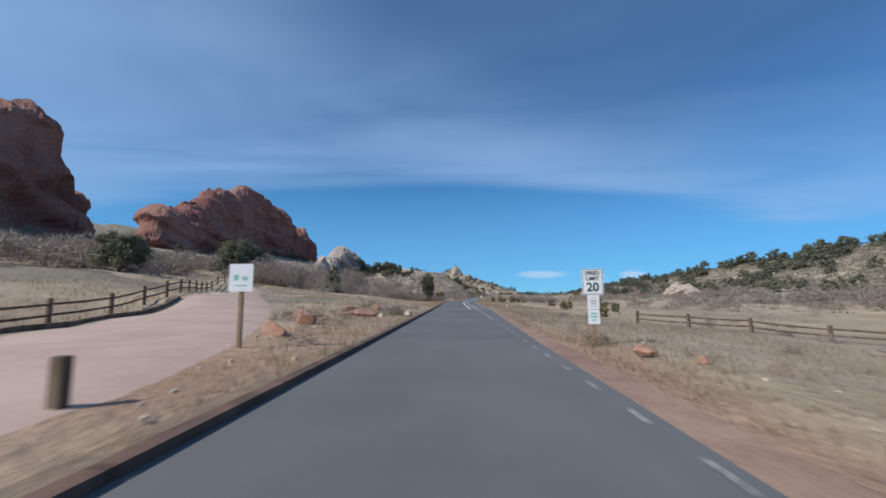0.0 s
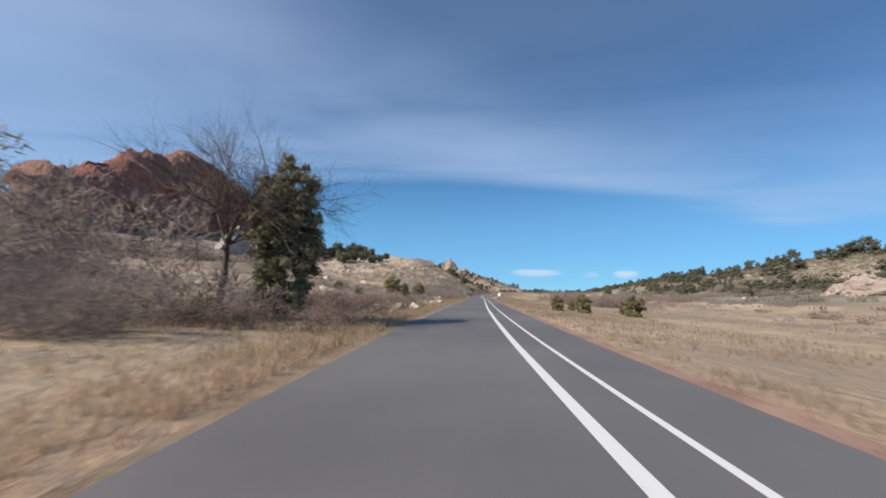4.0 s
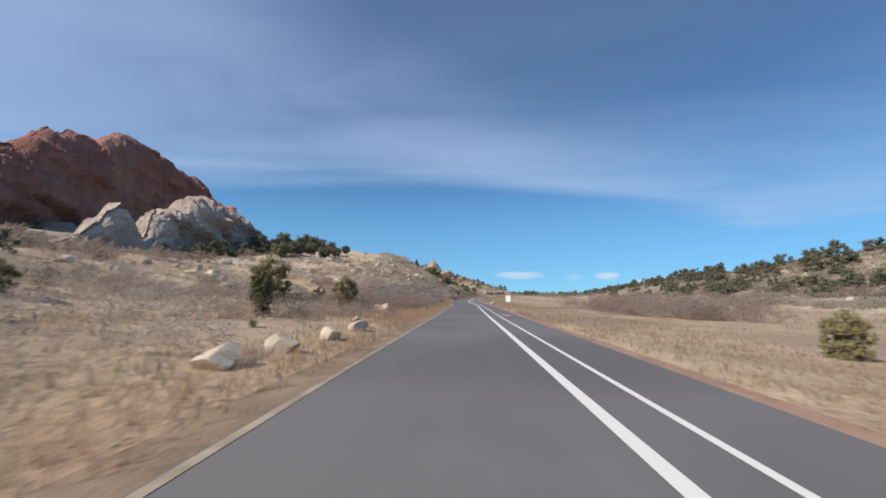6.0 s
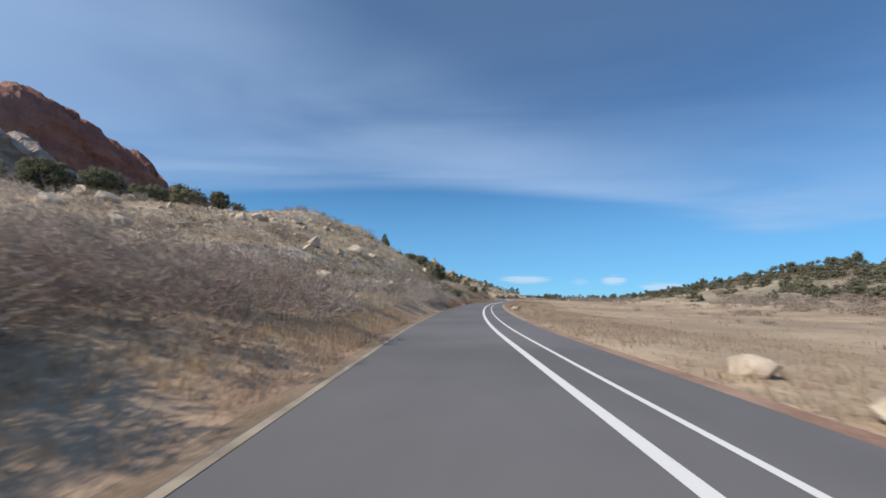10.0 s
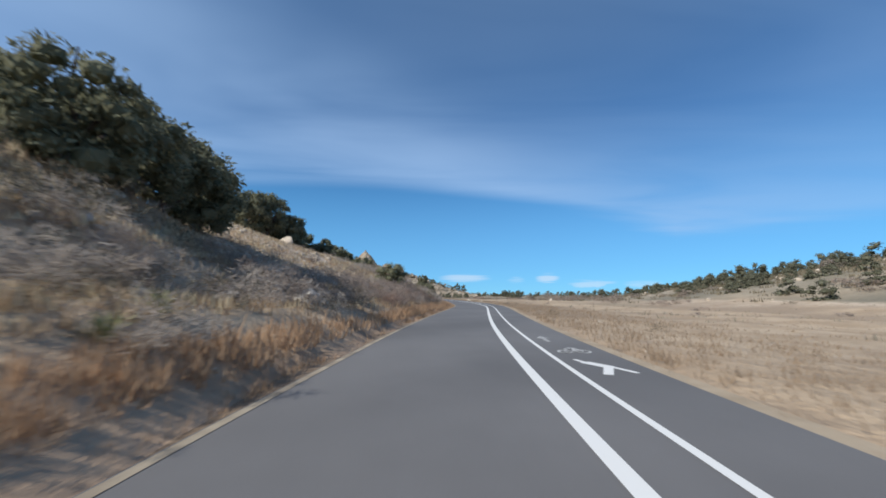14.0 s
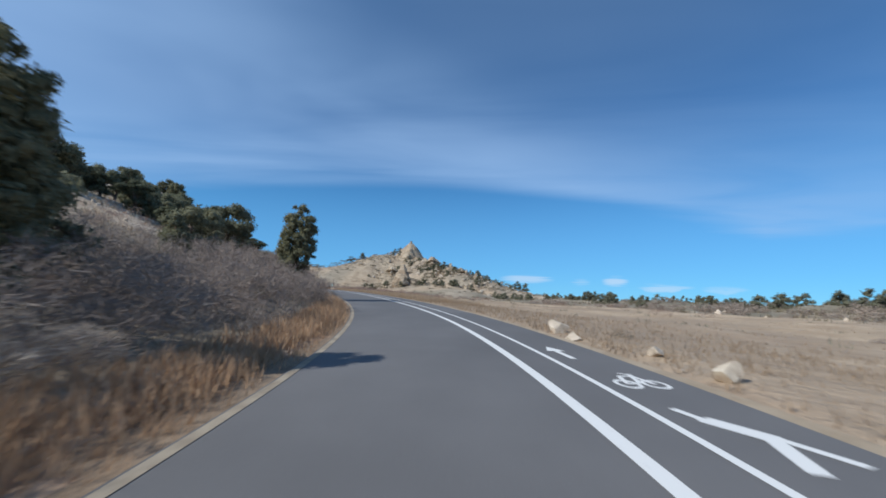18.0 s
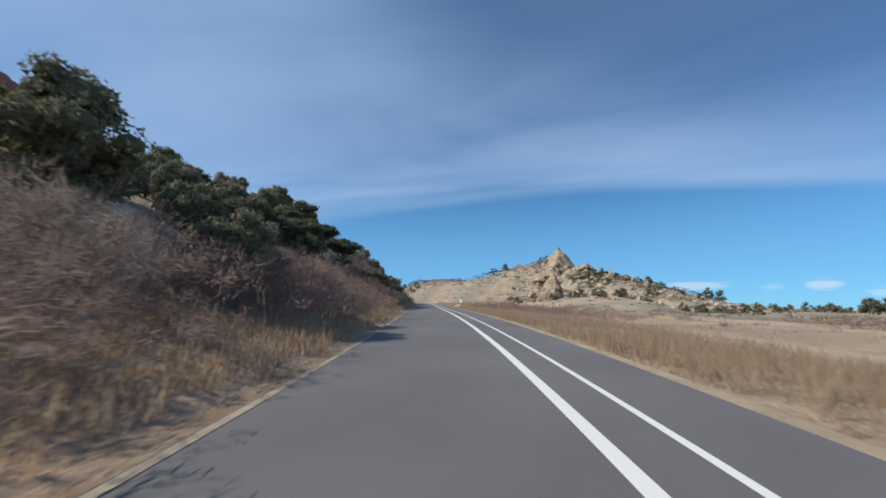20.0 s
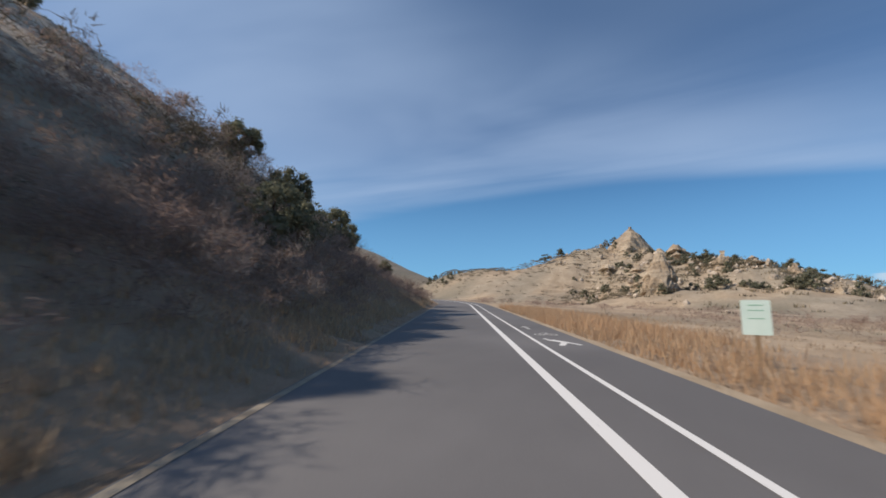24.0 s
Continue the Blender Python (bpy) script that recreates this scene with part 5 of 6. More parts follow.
# thickets: kind, count, way along from/to, distance from/to, heights
for kind, n, s0, s1, d0, d1, ha, hb, flat in (("far", 14, 60, 95, -64, -34, 2.6, 4.2, 1.3), ("farmound", 14, 95, 190, -86, -52, 2.2, 3.4, 1.4), ("grey", 14, 58, 92, -28, -11, 2.6, 3.8, 1.2), ("grey", 9, 80, 93, -12, -6.5, 1.6, 2.6, 1.1), ("grey", 13, 97, 112, -9.5, -5.2, 0.7, 1.2, 1.2),
                                              ("red", 7, 134, 150, -8, -5.2, 0.8, 1.3, 1.3), ("grey", 12, 150, 168, -12, -5.6, 1.3, 2.2, 1.3), ("grey", 10, 165, 185, -14, -5.5, 1.2, 2.1, 1.2), ("red", 6, 180, 200, -9, -5, 0.9, 1.6, 1.2),
                                              ("grey", 8, 205, 264, -10, -4.6, 0.9, 1.5, 1.2), ("low", 14, 200, 290, -18, -6, 0.7, 1.2, 1.2), ("grey", 5, 278, 300, -10, -6, 0.6, 1.0, 1.3), ("grey", 12, 298, 322, -11, -5.6, 0.9, 1.5, 1.4),
                                              ("grey", 14, 318, 341, -8.5, -4.4, 1.1, 1.8, 1.4), ("red", 10, 308, 326, -7.5, -4.4, 0.9, 1.5, 1.3), ("grey", 12, 336, 352, -10, -5.4, 1.5, 2.2, 1.2), ("red", 18, 352, 384, -9.0, -4.3, 1.8, 2.8, 1.3), ("redmound", 60, 358, 388, -10.5, -5.5, 1.3, 2.2, 1.1), ("red", 18, 384, 424, -8.5, -4.3, 1.4, 2.2, 1.3),
                                              ("red", 12, 420, 452, -8.5, -4.3, 1.6, 2.4, 1.2), ("red", 8, 452, 480, -8, -4.8, 1.6, 2.2, 1.2),
                                              ("red", 15, 157, 175, 17, 30, 1.7, 2.6, 1.4), ("far", 8, 160, 200, 32, 55, 1.6, 2.2, 1.4), ("red", 12, 388, 414, 8.5, 20, 1.1, 1.7, 1.5), ("farmound", 14, 90, 160, 45, 75, 1.6, 2.4, 1.5), ("farmound", 20, 10, 90, 50, 85, 2.0, 3.2, 1.5),
                                              ("farmound", 20, 200, 400, 40, 100, 1.0, 1.8, 1.7), ("low", 20, 190, 440, 12, 50, 0.5, 1.0, 1.7), ("mound", 25, 296, 318, -10, -4.2, 0.7, 1.3, 1.3), ("mound", 20, 150, 205, -14, -4.4, 0.6, 1.1, 1.3), ("redmound", 20, 345, 460, -14, -4.2, 0.6, 1.2, 1.3), ("mound", 20, 0, 200, 20, 60, 0.5, 0.9, 1.5), ("mound", 30, 60, 150, -30, -6, 0.5, 0.9, 1.4), ("red", 9, 425, 470, 12, 40, 1.0, 1.5, 1.6),
                                              ("low", 14, 0, 40, 6, 30, 0.5, 0.8, 1.2), ("low", 12, 112, 150, -22, -6, 0.6, 1.0, 1.2),
                                              ("farmound", 110, 10, 200, -190, -60, 2.6, 4.6, 1.6), ("oakbank", 84, 320, 346, -10, -4.4, 1.0, 1.75, 1.2), ("oakbank", 24, 300, 320, -12, -6, 0.9, 1.5, 1.2), ("oakbank", 16, 346, 360, -11, -5.5, 1.6, 2.4, 0.9), ("oakbank", 30, 395, 440, -13, -6.5, 1.6, 2.6, 0.9), ("bigmound", 26, 81, 91, -32, -10.5, 3.8, 5.6, 0.85), ("bigmound", 14, 90, 102, -36, -24, 3.8, 5.4, 0.85), ("bigmound", 28, 78, 100, -46, -32, 4.6, 6.6, 0.9), ("bigmound", 16, 62, 100, -75, -56, 4.0, 5.6, 1.0), ("farmound", 44, 40, 110, -80, -50, 3.5, 5.5, 1.2), ("mound", 40, 60, 150, -45, -12, 0.7, 1.6, 1.4), ("mound", 130, 120, 212, -60, -12, 0.6, 1.5, 1.5), ("mound", 70, 148, 200, -12, -4.3, 0.7, 1.5, 1.4), ("redmound", 50, 148, 200, -13, -4.6, 0.7, 1.5, 1.4), ("darkmound", 60, 150, 215, -60, -8, 0.5, 1.3, 1.5), ("oakbank", 46, 156, 174, 15, 32, 1.9, 2.9, 1.1), ("darkmound", 14, 225, 335, 4.8, 9, 0.25, 0.5, 1.4), ("nearmound", 60, 221, 240, -8, -3.5, 0.5, 1.05, 1.3), ("oakbank", 40, 221, 240, -8, -3.6, 0.5, 1.0, 1.3), ("nearmound", 26, 312, 330, -5.4, -4.0, 0.4, 0.8, 1.3), ("oakbank", 16, 312, 332, -5.6, -4.2, 0.4, 0.8, 1.3), ("mound", 30, 222, 242, -8, -4.8, 0.6, 1.2, 1.3), ("mound", 80, 188, 240, -60, -14, 0.5, 1.0, 1.5), ("darkmound", 50, 188, 240, -60, -14, 0.5, 1.1, 1.5), ("mound", 40, 166, 202, -13, -4.6, 1.0, 1.9, 1.2), ("oakbank", 7, 190, 202, -10, -5.5, 1.6, 2.2, 1.0), ("oakbank", 44, 132, 172, -24, -8, 0.7, 1.5, 1.4), ("mound", 70, 128, 182, -44, -10, 0.6, 1.3, 1.5), ("redmound", 60, 128, 170, -12, -4.4, 0.4, 0.9, 1.4), ("oakbank", 30, 174, 193, -10, -4.8, 1.3, 2.2, 1.1), ("oakbank", 36, 268, 296, -8.5, -4.8, 0.8, 1.4, 1.3), ("oakbank", 60, 205, 275, -26, -5, 0.6, 1.3, 1.3), ("darkmound", 26, 205, 275, -26, -5, 0.6, 1.2, 1.3), ("mound", 60, 205, 275, -26, -5, 0.5, 1.0, 1.4), ("oakbank", 26, 217, 236, -8.2, -4.4, 0.8, 1.5, 1.2), ("nearmound", 30, 216, 232, -6.4, -3.3, 0.5, 1.0, 1.3), ("oakbank", 12, 238, 256, -8, -4.4, 0.8, 1.4, 1.2), ("nearmound", 24, 238, 262, -6.5, -3.8, 0.5, 0.9, 1.3), ("darkmound", 16, 217, 236, -8, -4.4, 0.7, 1.3, 1.2), ("redmound", 50, 396, 440, -14, -5, 0.8, 1.6, 1.4), ("darkmound", 5, 26.4, 28.2, -4.6, -3.6, 0.5, 0.75, 1.3), ("darkmound", 3, 11.8, 12.4, 3.7, 4.3, 0.3, 0.45, 1.3), ("oakbank", 50, 394, 426, -9, -4.3, 1.1, 2.1, 1.0), ("darkmound", 30, 6, 42, -9, -4.3, 0.25, 0.6, 1.6), ("mound", 30, 8, 60, -12, -4.3, 0.25, 0.55, 1.7), ("grey", 10, 220, 236, -9, -5.2, 1.8, 2.8, 1.1), ("mound", 50, 98, 135, -20, -5, 0.5, 1.1, 1.4),
                                              ("mound", 50, 204, 268, -9, -4.3, 0.5, 1.0, 1.3), ("mound", 40, 204, 275, -30, -9, 0.4, 0.9, 1.5), ("mound", 60, 296, 324, -13, -8, 0.6, 1.2, 1.3), ("mound", 14, 270, 298, -14, -7, 0.4, 0.8, 1.4), ("nearmound", 16, 268, 298, -9, -4.6, 0.4, 0.9, 1.25), ("nearmound", 60, 297, 324, -8.6, -4.3, 0.6, 1.25, 1.3), ("oakbank", 34, 290, 306, -9, -4.2, 0.6, 1.05, 1.3), ("darkmound", 20, 290, 306, -8.5, -4, 0.5, 0.9, 1.3), ("farmound", 60, 160, 225, -75, -46, 1.2, 2.4, 1.4), ("farmound", 40, 175, 235, -130, -80, 4.0, 6.0, 1.3), ("mound", 44, 297, 330, -20, -8, 0.6, 1.2, 1.4),
                                              ("redmound", 60, 340, 440, -18, -6, 0.8, 1.7, 1.4), ("redmound", 120, 376, 404, -8.5, -3.5, 0.6, 1.2, 1.2), ("redmound", 70, 87, 112, -10, -4.3, 0.6, 1.2, 1.3), ("darkmound", 40, 86, 114, -12, -4.3, 0.5, 1.1, 1.4), ("nearmound", 40, 210, 236, -7.5, -4.0, 0.8, 1.7, 1.2), ("oakbank", 16, 82, 93, -13, -7.5, 1.2, 2.2, 1.0), ("nearmound", 44, 236, 264, -8.4, -4.8, 0.5, 1.1, 1.3), ("redmound", 260, 350, 470, -9, -3.7, 0.7, 1.4, 1.3), ("redmound", 110, 378, 446, -20, -7, 0.7, 1.5, 1.4), ("redmound", 110, 384, 420, 5.8, 22, 0.7, 1.25, 1.5), ("redmound", 40, 455, 520, 6, 60, 0.7, 1.3, 1.8), ("redmound", 26, 420, 460, 12, 60, 0.7, 1.2, 1.8), ("redmound", 14, 160, 200, 20, 40, 0.7, 1.3, 1.6),
                                              ("redmound", 40, 200, 470, 22, 60, 0.5, 1.0, 2.0), ("mound", 70, 0, 200, 24, 70, 0.5, 1.1, 1.8), ("farmound", 60, 40, 330, 60, 120, 0.9, 1.8, 1.7), ("farmound", 80, 30, 400, 56, 92, 0.9, 1.9, 2.0), ("farmound", 80, 60, 330, 85, 125, 1.0, 2.2, 1.7), ("farmound", 90, 220, 420, 66, 115, 0.9, 2.0, 1.9), ("farmound", 100, 60, 430, 42, 80, 0.8, 1.6, 2.2), ("darkmound", 16, 204, 270, -10.5, -8.6, 0.5, 1.0, 1.5), ("darkmound", 24, 254, 276, -9.5, -4.4, 0.5, 1.2, 1.3), ("nearmound", 40, 262, 290, -9.5, -4.4, 0.5, 1.0, 1.3), ("oakbank", 26, 222, 268, -9.5, -5, 0.9, 1.5, 1.2), ("darkmound", 24, 205, 256, -24, -5, 0.5, 1.1, 1.4), ("darkmound", 14, 200, 275, -30, -11, 0.4, 0.9, 1.5), ("darkmound", 24, 296, 322, -12, -5, 0.6, 1.2, 1.2), ("redmound", 130, 148, 190, -13, -4.6, 0.6, 1.15, 1.3), ("oakbank", 70, 146, 186, -15, -5, 0.6, 1.1, 1.3), ("redmound", 70, 276, 300, -7.5, -4.0, 0.5, 1.0, 1.3), ("oakbank", 40, 276, 300, -8.5, -4.4, 0.6, 1.1, 1.3), ("oakbank", 30, 224, 246, -7, -4.4, 0.5, 0.9, 1.3), ("darkmound", 40, 98, 160, -30, -5.5, 0.5, 1.2, 1.5), ("darkmound", 60, 380, 440, -20, -8, 0.9, 2.0, 1.4), ("darkmound", 90, 40, 400, 55, 130, 0.7, 1.6, 1.6), ("redmound", 20, 130, 165, -8, -4, 0.4, 0.8, 1.4)):
    for _ in range(n):
        s, d = rng.uniform(s0, s1), rng.uniform(d0, d1)
        if (302 < s < 304.5 or 308.8 < s < 312) and -5.8 < d < 0 or in_path(s, d):
            continue
        p = spot(s, d)[0]
        shrub(kind, p[0], p[1], rng.uniform(ha, hb), rng, flat)

joined("brush_mounds", LOOSE["mound"], loose_rows["mound"], M_GREYMOUND, "rounded grey brush crowding the dry banks", "brush")
joined("far_brush", LOOSE["bigmound"], loose_rows["bigmound"], M_OAK, "dense rounded grey-brown scrub below the rocks", "brush")
joined("red_brush", LOOSE["redmound"], loose_rows["redmound"], M_REDMOUND, "reddish-brown bushes among the dry grass", "brush")
joined("oak_thickets", LOOSE["oakbank"], loose_rows["oakbank"], M_OAK, "dense leafless grey-brown oak thickets along the bank", "thicket")
joined("brush_mounds", LOOSE["nearmound"], loose_rows["nearmound"], M_GREYMOUND, "fine-twigged pale grey brush close to the road", "brush")
joined("far_brush", LOOSE["farmound"], loose_rows["farmound"], M_FARBRUSH, "grey-brown scrub spread over the far slopes", "brush")
joined("dark_brush", LOOSE["darkmound"], loose_rows["darkmound"], M_DARKBRUSH, "dark olive-brown brush dotted over the slopes", "brush")
joined("low_brush", LOOSE["low"], loose_rows["low"], M_TWIG, "low dry grey brush scattered over the verges", "brush")
joined("far_thickets", LOOSE["far"], loose_rows["far"], M_TWIG, "grey leafless thickets below the red rocks and over the meadow", "thicket")
# the tall bare tree whose branches reach over the road
def branch_paths(rng, p, d, ln, w, level, out):
    n = 4
    pts, rad = [p], [w]
    for a in range(n):
        d = d + rng.normal(size=3) * 0.16 + np.array([0, 0, 0.03])
        d /= np.linalg.norm(d)
        p = p + d * ln / n
        pts.append(p)
        rad.append(w * (1 - 0.45 * (a + 1) / n))
    out.append((pts, rad))
    if level == 0:
        return
    for _ in range(6 if level > 1 else 8):
        a = rng.integers(1, n + 1)
        q = d + rng.normal(size=3) * 0.62
        q /= np.linalg.norm(q)
        branch_paths(rng, np.array(pts[a]), q, ln * rng.uniform(0.55, 0.78), rad[a] * 0.6, level - 1, out)


rng = np.random.default_rng(5)
for s, d, h, lab in ((91.0, -9.4, 3.8, "tall leafless grey tree arching over the road edge"),):
    tree = tagged(new("bare_tree"), lab, "tree")
    b0 = spot(s, d)[0]
    tree.matrix_basis = pose(b0[0], b0[1], b0[2] - 0.1)
    stem, limbs = [], []
    branch_paths(rng, np.zeros(3), np.array([0.22, 0.02, 1.0]), h, 0.15, 0, stem)
    top = np.array(stem[0][0][-1])
    part("trunk", mesh_of("trunk", *tubes(stem, 8), M_BARK, True), tree)
    for k in range(8):
        a = k * 0.8 + 0.3
        out = []
        branch_paths(rng, np.array(stem[0][0][3 if k % 2 else 4]), np.array([math.cos(a) * 0.8 + 0.45, math.sin(a) * 0.8, 0.55]), h * 0.72, 0.06, 3, out)
        part("limb", mesh_of("limb", *tubes(out, 3), M_BARK), tree)

# ---------------------------------------------------------------- grass and low plants (nobody could count them)
def on_ground(rng, n, s0, s1, d0, d1, near=1.0):
    s = rng.uniform(s0, s1, n)
    d = d0 + (d1 - d0) * rng.uniform(0, 1, n)**near
    return s, d, spot(s, d)


rng = np.random.default_rng(31)
for name, n, s0, s1, d0, d1, near, ha, hb, blades, width, spread, mat, text in (
        ("dry_grass", 26000, 0, 455, 3.3, 13, 1.6, 0.1, 0.26, 6, 0.014, 0.18, M_STRAW, "tall straw-coloured dry grass beside the road"),
        ("dry_grass", 9000, 0, 470, 9, 50, 1.3, 0.07, 0.15, 6, 0.03, 0.36, M_STRAW, "open meadow of pale dry grass"),
        ("dry_grass", 11000, 0, 205, -11, -2.4, 0.7, 0.12, 0.32, 5, 0.012, 0.09, M_STRAW, "short dry grass on the roadside bank"),
        ("dry_grass", 9000, 0, 200, -45, -9, 0.8, 0.2, 0.4, 5, 0.03, 0.22, M_STRAW, "dry grass on the gentle slope"),
        ("rusty_grass", 16000, 229, 352, -3.9, -2.2, 0.8, 0.18, 0.45, 5, 0.018, 0.08, M_ORANGE, "rust-coloured bunch grass along the road edge"),
        ("rusty_grass", 1200, 130, 168, -6.5, -2.3, 0.9, 0.15, 0.45, 5, 0.012, 0.09, M_ORANGE, "rusty dry grass along the road edge"),
        ("dry_grass", 9000, 58, 205, -4.6, -2.2, 1.0, 0.12, 0.34, 5, 0.012, 0.08, M_STRAW, "brownish dry grass at the asphalt edge"),
        ("rusty_grass", 12000, 352, 450, -8.0, -2.3, 1.0, 0.1, 0.32, 5, 0.018, 0.1, M_ORANGE, "rusty dry grass on the roadside bank"),
        ("dry_grass", 7000, 352, 470, -5.0, -2.2, 1.0, 0.15, 0.45, 5, 0.012, 0.08, M_STRAW, "dry grass at the asphalt edge"),
        ("tall_grass", 8000, 352, 405, 3.9, 10, 1.0, 0.25, 0.55, 5, 0.012, 0.1, M_STRAW, "tall pale plumed grass beside the road"),
        ("rusty_grass", 5000, 405, 455, 3.9, 9, 1.0, 0.25, 0.55, 5, 0.013, 0.09, M_ORANGE, "rusty dry grass along the road edge"),
        ("dry_grass", 15000, 195, 470, -32, -5, 0.8, 0.12, 0.3, 6, 0.022, 0.14, M_STRAW, "dry bunch grass scattered over the stony hillside"),
        ("dry_grass", 15000, 198, 300, -34, -4.6, 0.8, 0.12, 0.3, 7, 0.04, 0.16, M_PALEGRASS, "pale bunch grass on the steep hillside"),
        ("dry_grass", 9000, 252, 302, -18, -4.2, 0.9, 0.14, 0.36, 7, 0.022, 0.14, M_STRAW, "straw-coloured grass over the low shoulder of the hill"),
        ("dry_grass", 9000, 200, 262, -28, -4.4, 0.9, 0.12, 0.34, 7, 0.022, 0.14, M_PALEGRASS, "pale grass between the hillside shrubs"),
        ("sage_brush", 7500, 100, 470, -42, -4.3, 0.8, 0.15, 0.4, 9, 0.026, 0.2, M_SAGE, "grey-green sagebrush scattered over the hillside"),
        ("sage_brush", 1100, 0, 470, 14, 70, 0.9, 0.2, 0.4, 9, 0.04, 0.25, M_SAGE, "grey-green sagebrush dotted over the meadow")):
    s, d, p = on_ground(rng, n, s0, s1, d0, d1, near)
    keep = ~in_path(s, d) & (fbm(np.column_stack([p[:, :2] / 6.0, np.zeros(n)]), 2) > rng.uniform(-1.1, np.where(d > 0, -0.35, 0.25), n))
    m = np.interp(s, LS, drift)
    keep &= (d < m - 3.95) | (d > m + np.interp(s, [0, 60, 195, 215], [1.3, 2.5, 2.45, 2.2]))
    p = p[keep]
    V, F = tuft_arrays(rng, p, rng.uniform(ha, hb, len(p)), blades, width, spread)
    tagged(part(name, mesh_of(name, V, F, mat)), text, "grass" if "grass" in name else "sagebrush", kind="stuff")

# sagebrush and scrub dots on the far slopes
P = []
for x0, y0, x1, y1, w, n in ((125, 60, 145, 250, 40, 4200), (150, 250, 100, 400, 30, 3200), (90, 400, 30, 500, 25, 300), (-45, 660, 10, 560, 45, 4200), (-49, 690, -190, 700, 40, 2400), (-380, 150, -380, 420, 60, 1200), (-235, 560, -190, 690, 50, 300)):
    f = rng.uniform(size=n)
    P.append(np.column_stack([x0 + (x1 - x0) * f + rng.normal(size=n) * w * 0.7, y0 + (y1 - y0) * f + rng.normal(size=n) * w * 0.7]))
P = np.concatenate(P)
P = P[np.abs(nearest(P[:, 0], P[:, 1])[1]) > 45]
P = np.column_stack([P, land(P[:, 0], P[:, 1])])
V, F = tuft_arrays(rng, P, rng.uniform(0.35, 0.9, len(P)), 14, 0.16, 0.7)
tagged(part("far_scrub", mesh_of("far_scrub", V, F, M_SCRUB)), "grey-brown scrub dotted over the distant slopes", "scrub", kind="stuff")


# ---------------------------------------------------------------- stones
def boulder_mesh(name, seed, mat, angular=0.35, sub=3):
    bm = bmesh.new()
    bmesh.ops.create_icosphere(bm, subdivisions=sub, radius=0.5)
    V = np.array([v.co for v in bm.verts])
    r = np.random.default_rng(seed)
    for k in range(11):
        nrm = r.normal(size=3) * (1, 1, 0.8)
        nrm /= np.linalg.norm(nrm)
        lim = r.uniform(0.2, 0.4)
        over = np.maximum(V @ nrm - lim, 0)
        V -= over[:, None] * nrm
    V *= (1 + angular * 0.12 * fbm(V * 4.1 + seed, 3))[:, None]
    V *= 1.25
    V[:, 2] = np.maximum(V[:, 2], -0.3)
    for v, c in zip(bm.verts, V):
        v.co = c
    return from_bm(name, bm, mat, False)


ROCKS = [boulder_mesh("boulder", 100 + k, M_BOULDER) for k in range(4)]
LIMEROCKS = [boulder_mesh("limestone", 120 + k, M_LIME, 1.6) for k in range(4)]
REDROCKS = [boulder_mesh("red_boulder", 110 + k, M_REDBOULDER) for k in range(3)]
rng = np.random.default_rng(41)


def boulder(s, d, size, red=False, flat=0.65, label=""):
    p = spot(s, d)[0]
    pool = LIMEROCKS if "limestone" in label else REDROCKS if red else ROCKS
    ob = new("boulder", pool[rng.integers(len(pool))])
    ob.matrix_basis = pose(p[0], p[1], p[2] + size * flat * 0.22, rng.uniform(-8, 8), rng.uniform(-8, 8), rng.uniform(0, 360)) @ Matrix.Diagonal((size * rng.uniform(0.9, 1.2), size * rng.uniform(0.75, 1), size * flat, 1))
    return tagged(ob, label or ("angular red sandstone boulder on bare soil" if red else "pale weathered sandstone boulder in the grass"), "boulder", group="roadside boulders")


for s, d, size, red in ((13.6, -6.1, 1.0, True), (18.4, -6.8, 0.9, True), (21.5, -8.4, 0.7, True), (25.4, -4.8, 0.5, False), (27.4, -3.4, 0.45, False), (29.3, -3.6, 0.6, False), (29.5, -7.8, 0.8, True), (33, -6.5, 0.8, True),
                        (44, -5.2, 0.5, False), (52, -6, 0.5, False), (104.8, -5.1, 1.1, False), (100.2, -5.6, 0.85, False), (107, -4.2, 0.9, False), (109, -5.5, 0.7, False),
                        (119.8, -4.2, 0.95, False), (121.9, -4.0, 0.8, False), (124.8, -3.8, 0.8, False), (127.7, -3.9, 0.75, False), (129.3, -4.1, 0.6, False), (131.5, -4.8, 0.6, False), (116, -14, 1.2, False), (118, -15.5, 1.0, False),
                        (142.5, -5.5, 1.3, False), (144.5, -6.5, 0.8, False), (330.3, 4.1, 0.65, False), (332.2, 4.5, 0.75, False), (325.7, 4.6, 0.6, False), (328, 4.9, 0.4, False),
                        (185.3, 5.0, 0.7, False), (188.5, 5.6, 0.8, False), (410.8, 4.4, 0.9, False), (412.0, 5.0, 0.6, False), (225, 4.9, 0.85, False), (9.6, 4.2, 0.4, True), (8.6, 4.9, 0.3, True)):
    boulder(s, d, size, red, 0.6 if size > 0.9 else 0.7)
boulder(26.3, -5.9, 1.5, True, 0.4, "broad flat slab of red sandstone in the dry grass")
boulder(27.2, -6.8, 1.1, True, 0.45)
for _ in range(46):
    s = rng.uniform(200, 290)
    boulder(s, rng.uniform(-24, -6.2), rng.uniform(0.5, 1.5), False, rng.uniform(0.5, 0.8), "pale rock jutting from the stony bank")
for _ in range(30):
    s = rng.uniform(150, 215)
    boulder(s, rng.uniform(-45, -14), rng.uniform(0.8, 2.4), False, rng.uniform(0.45, 0.7), "broad pale ledge stone on the slope")
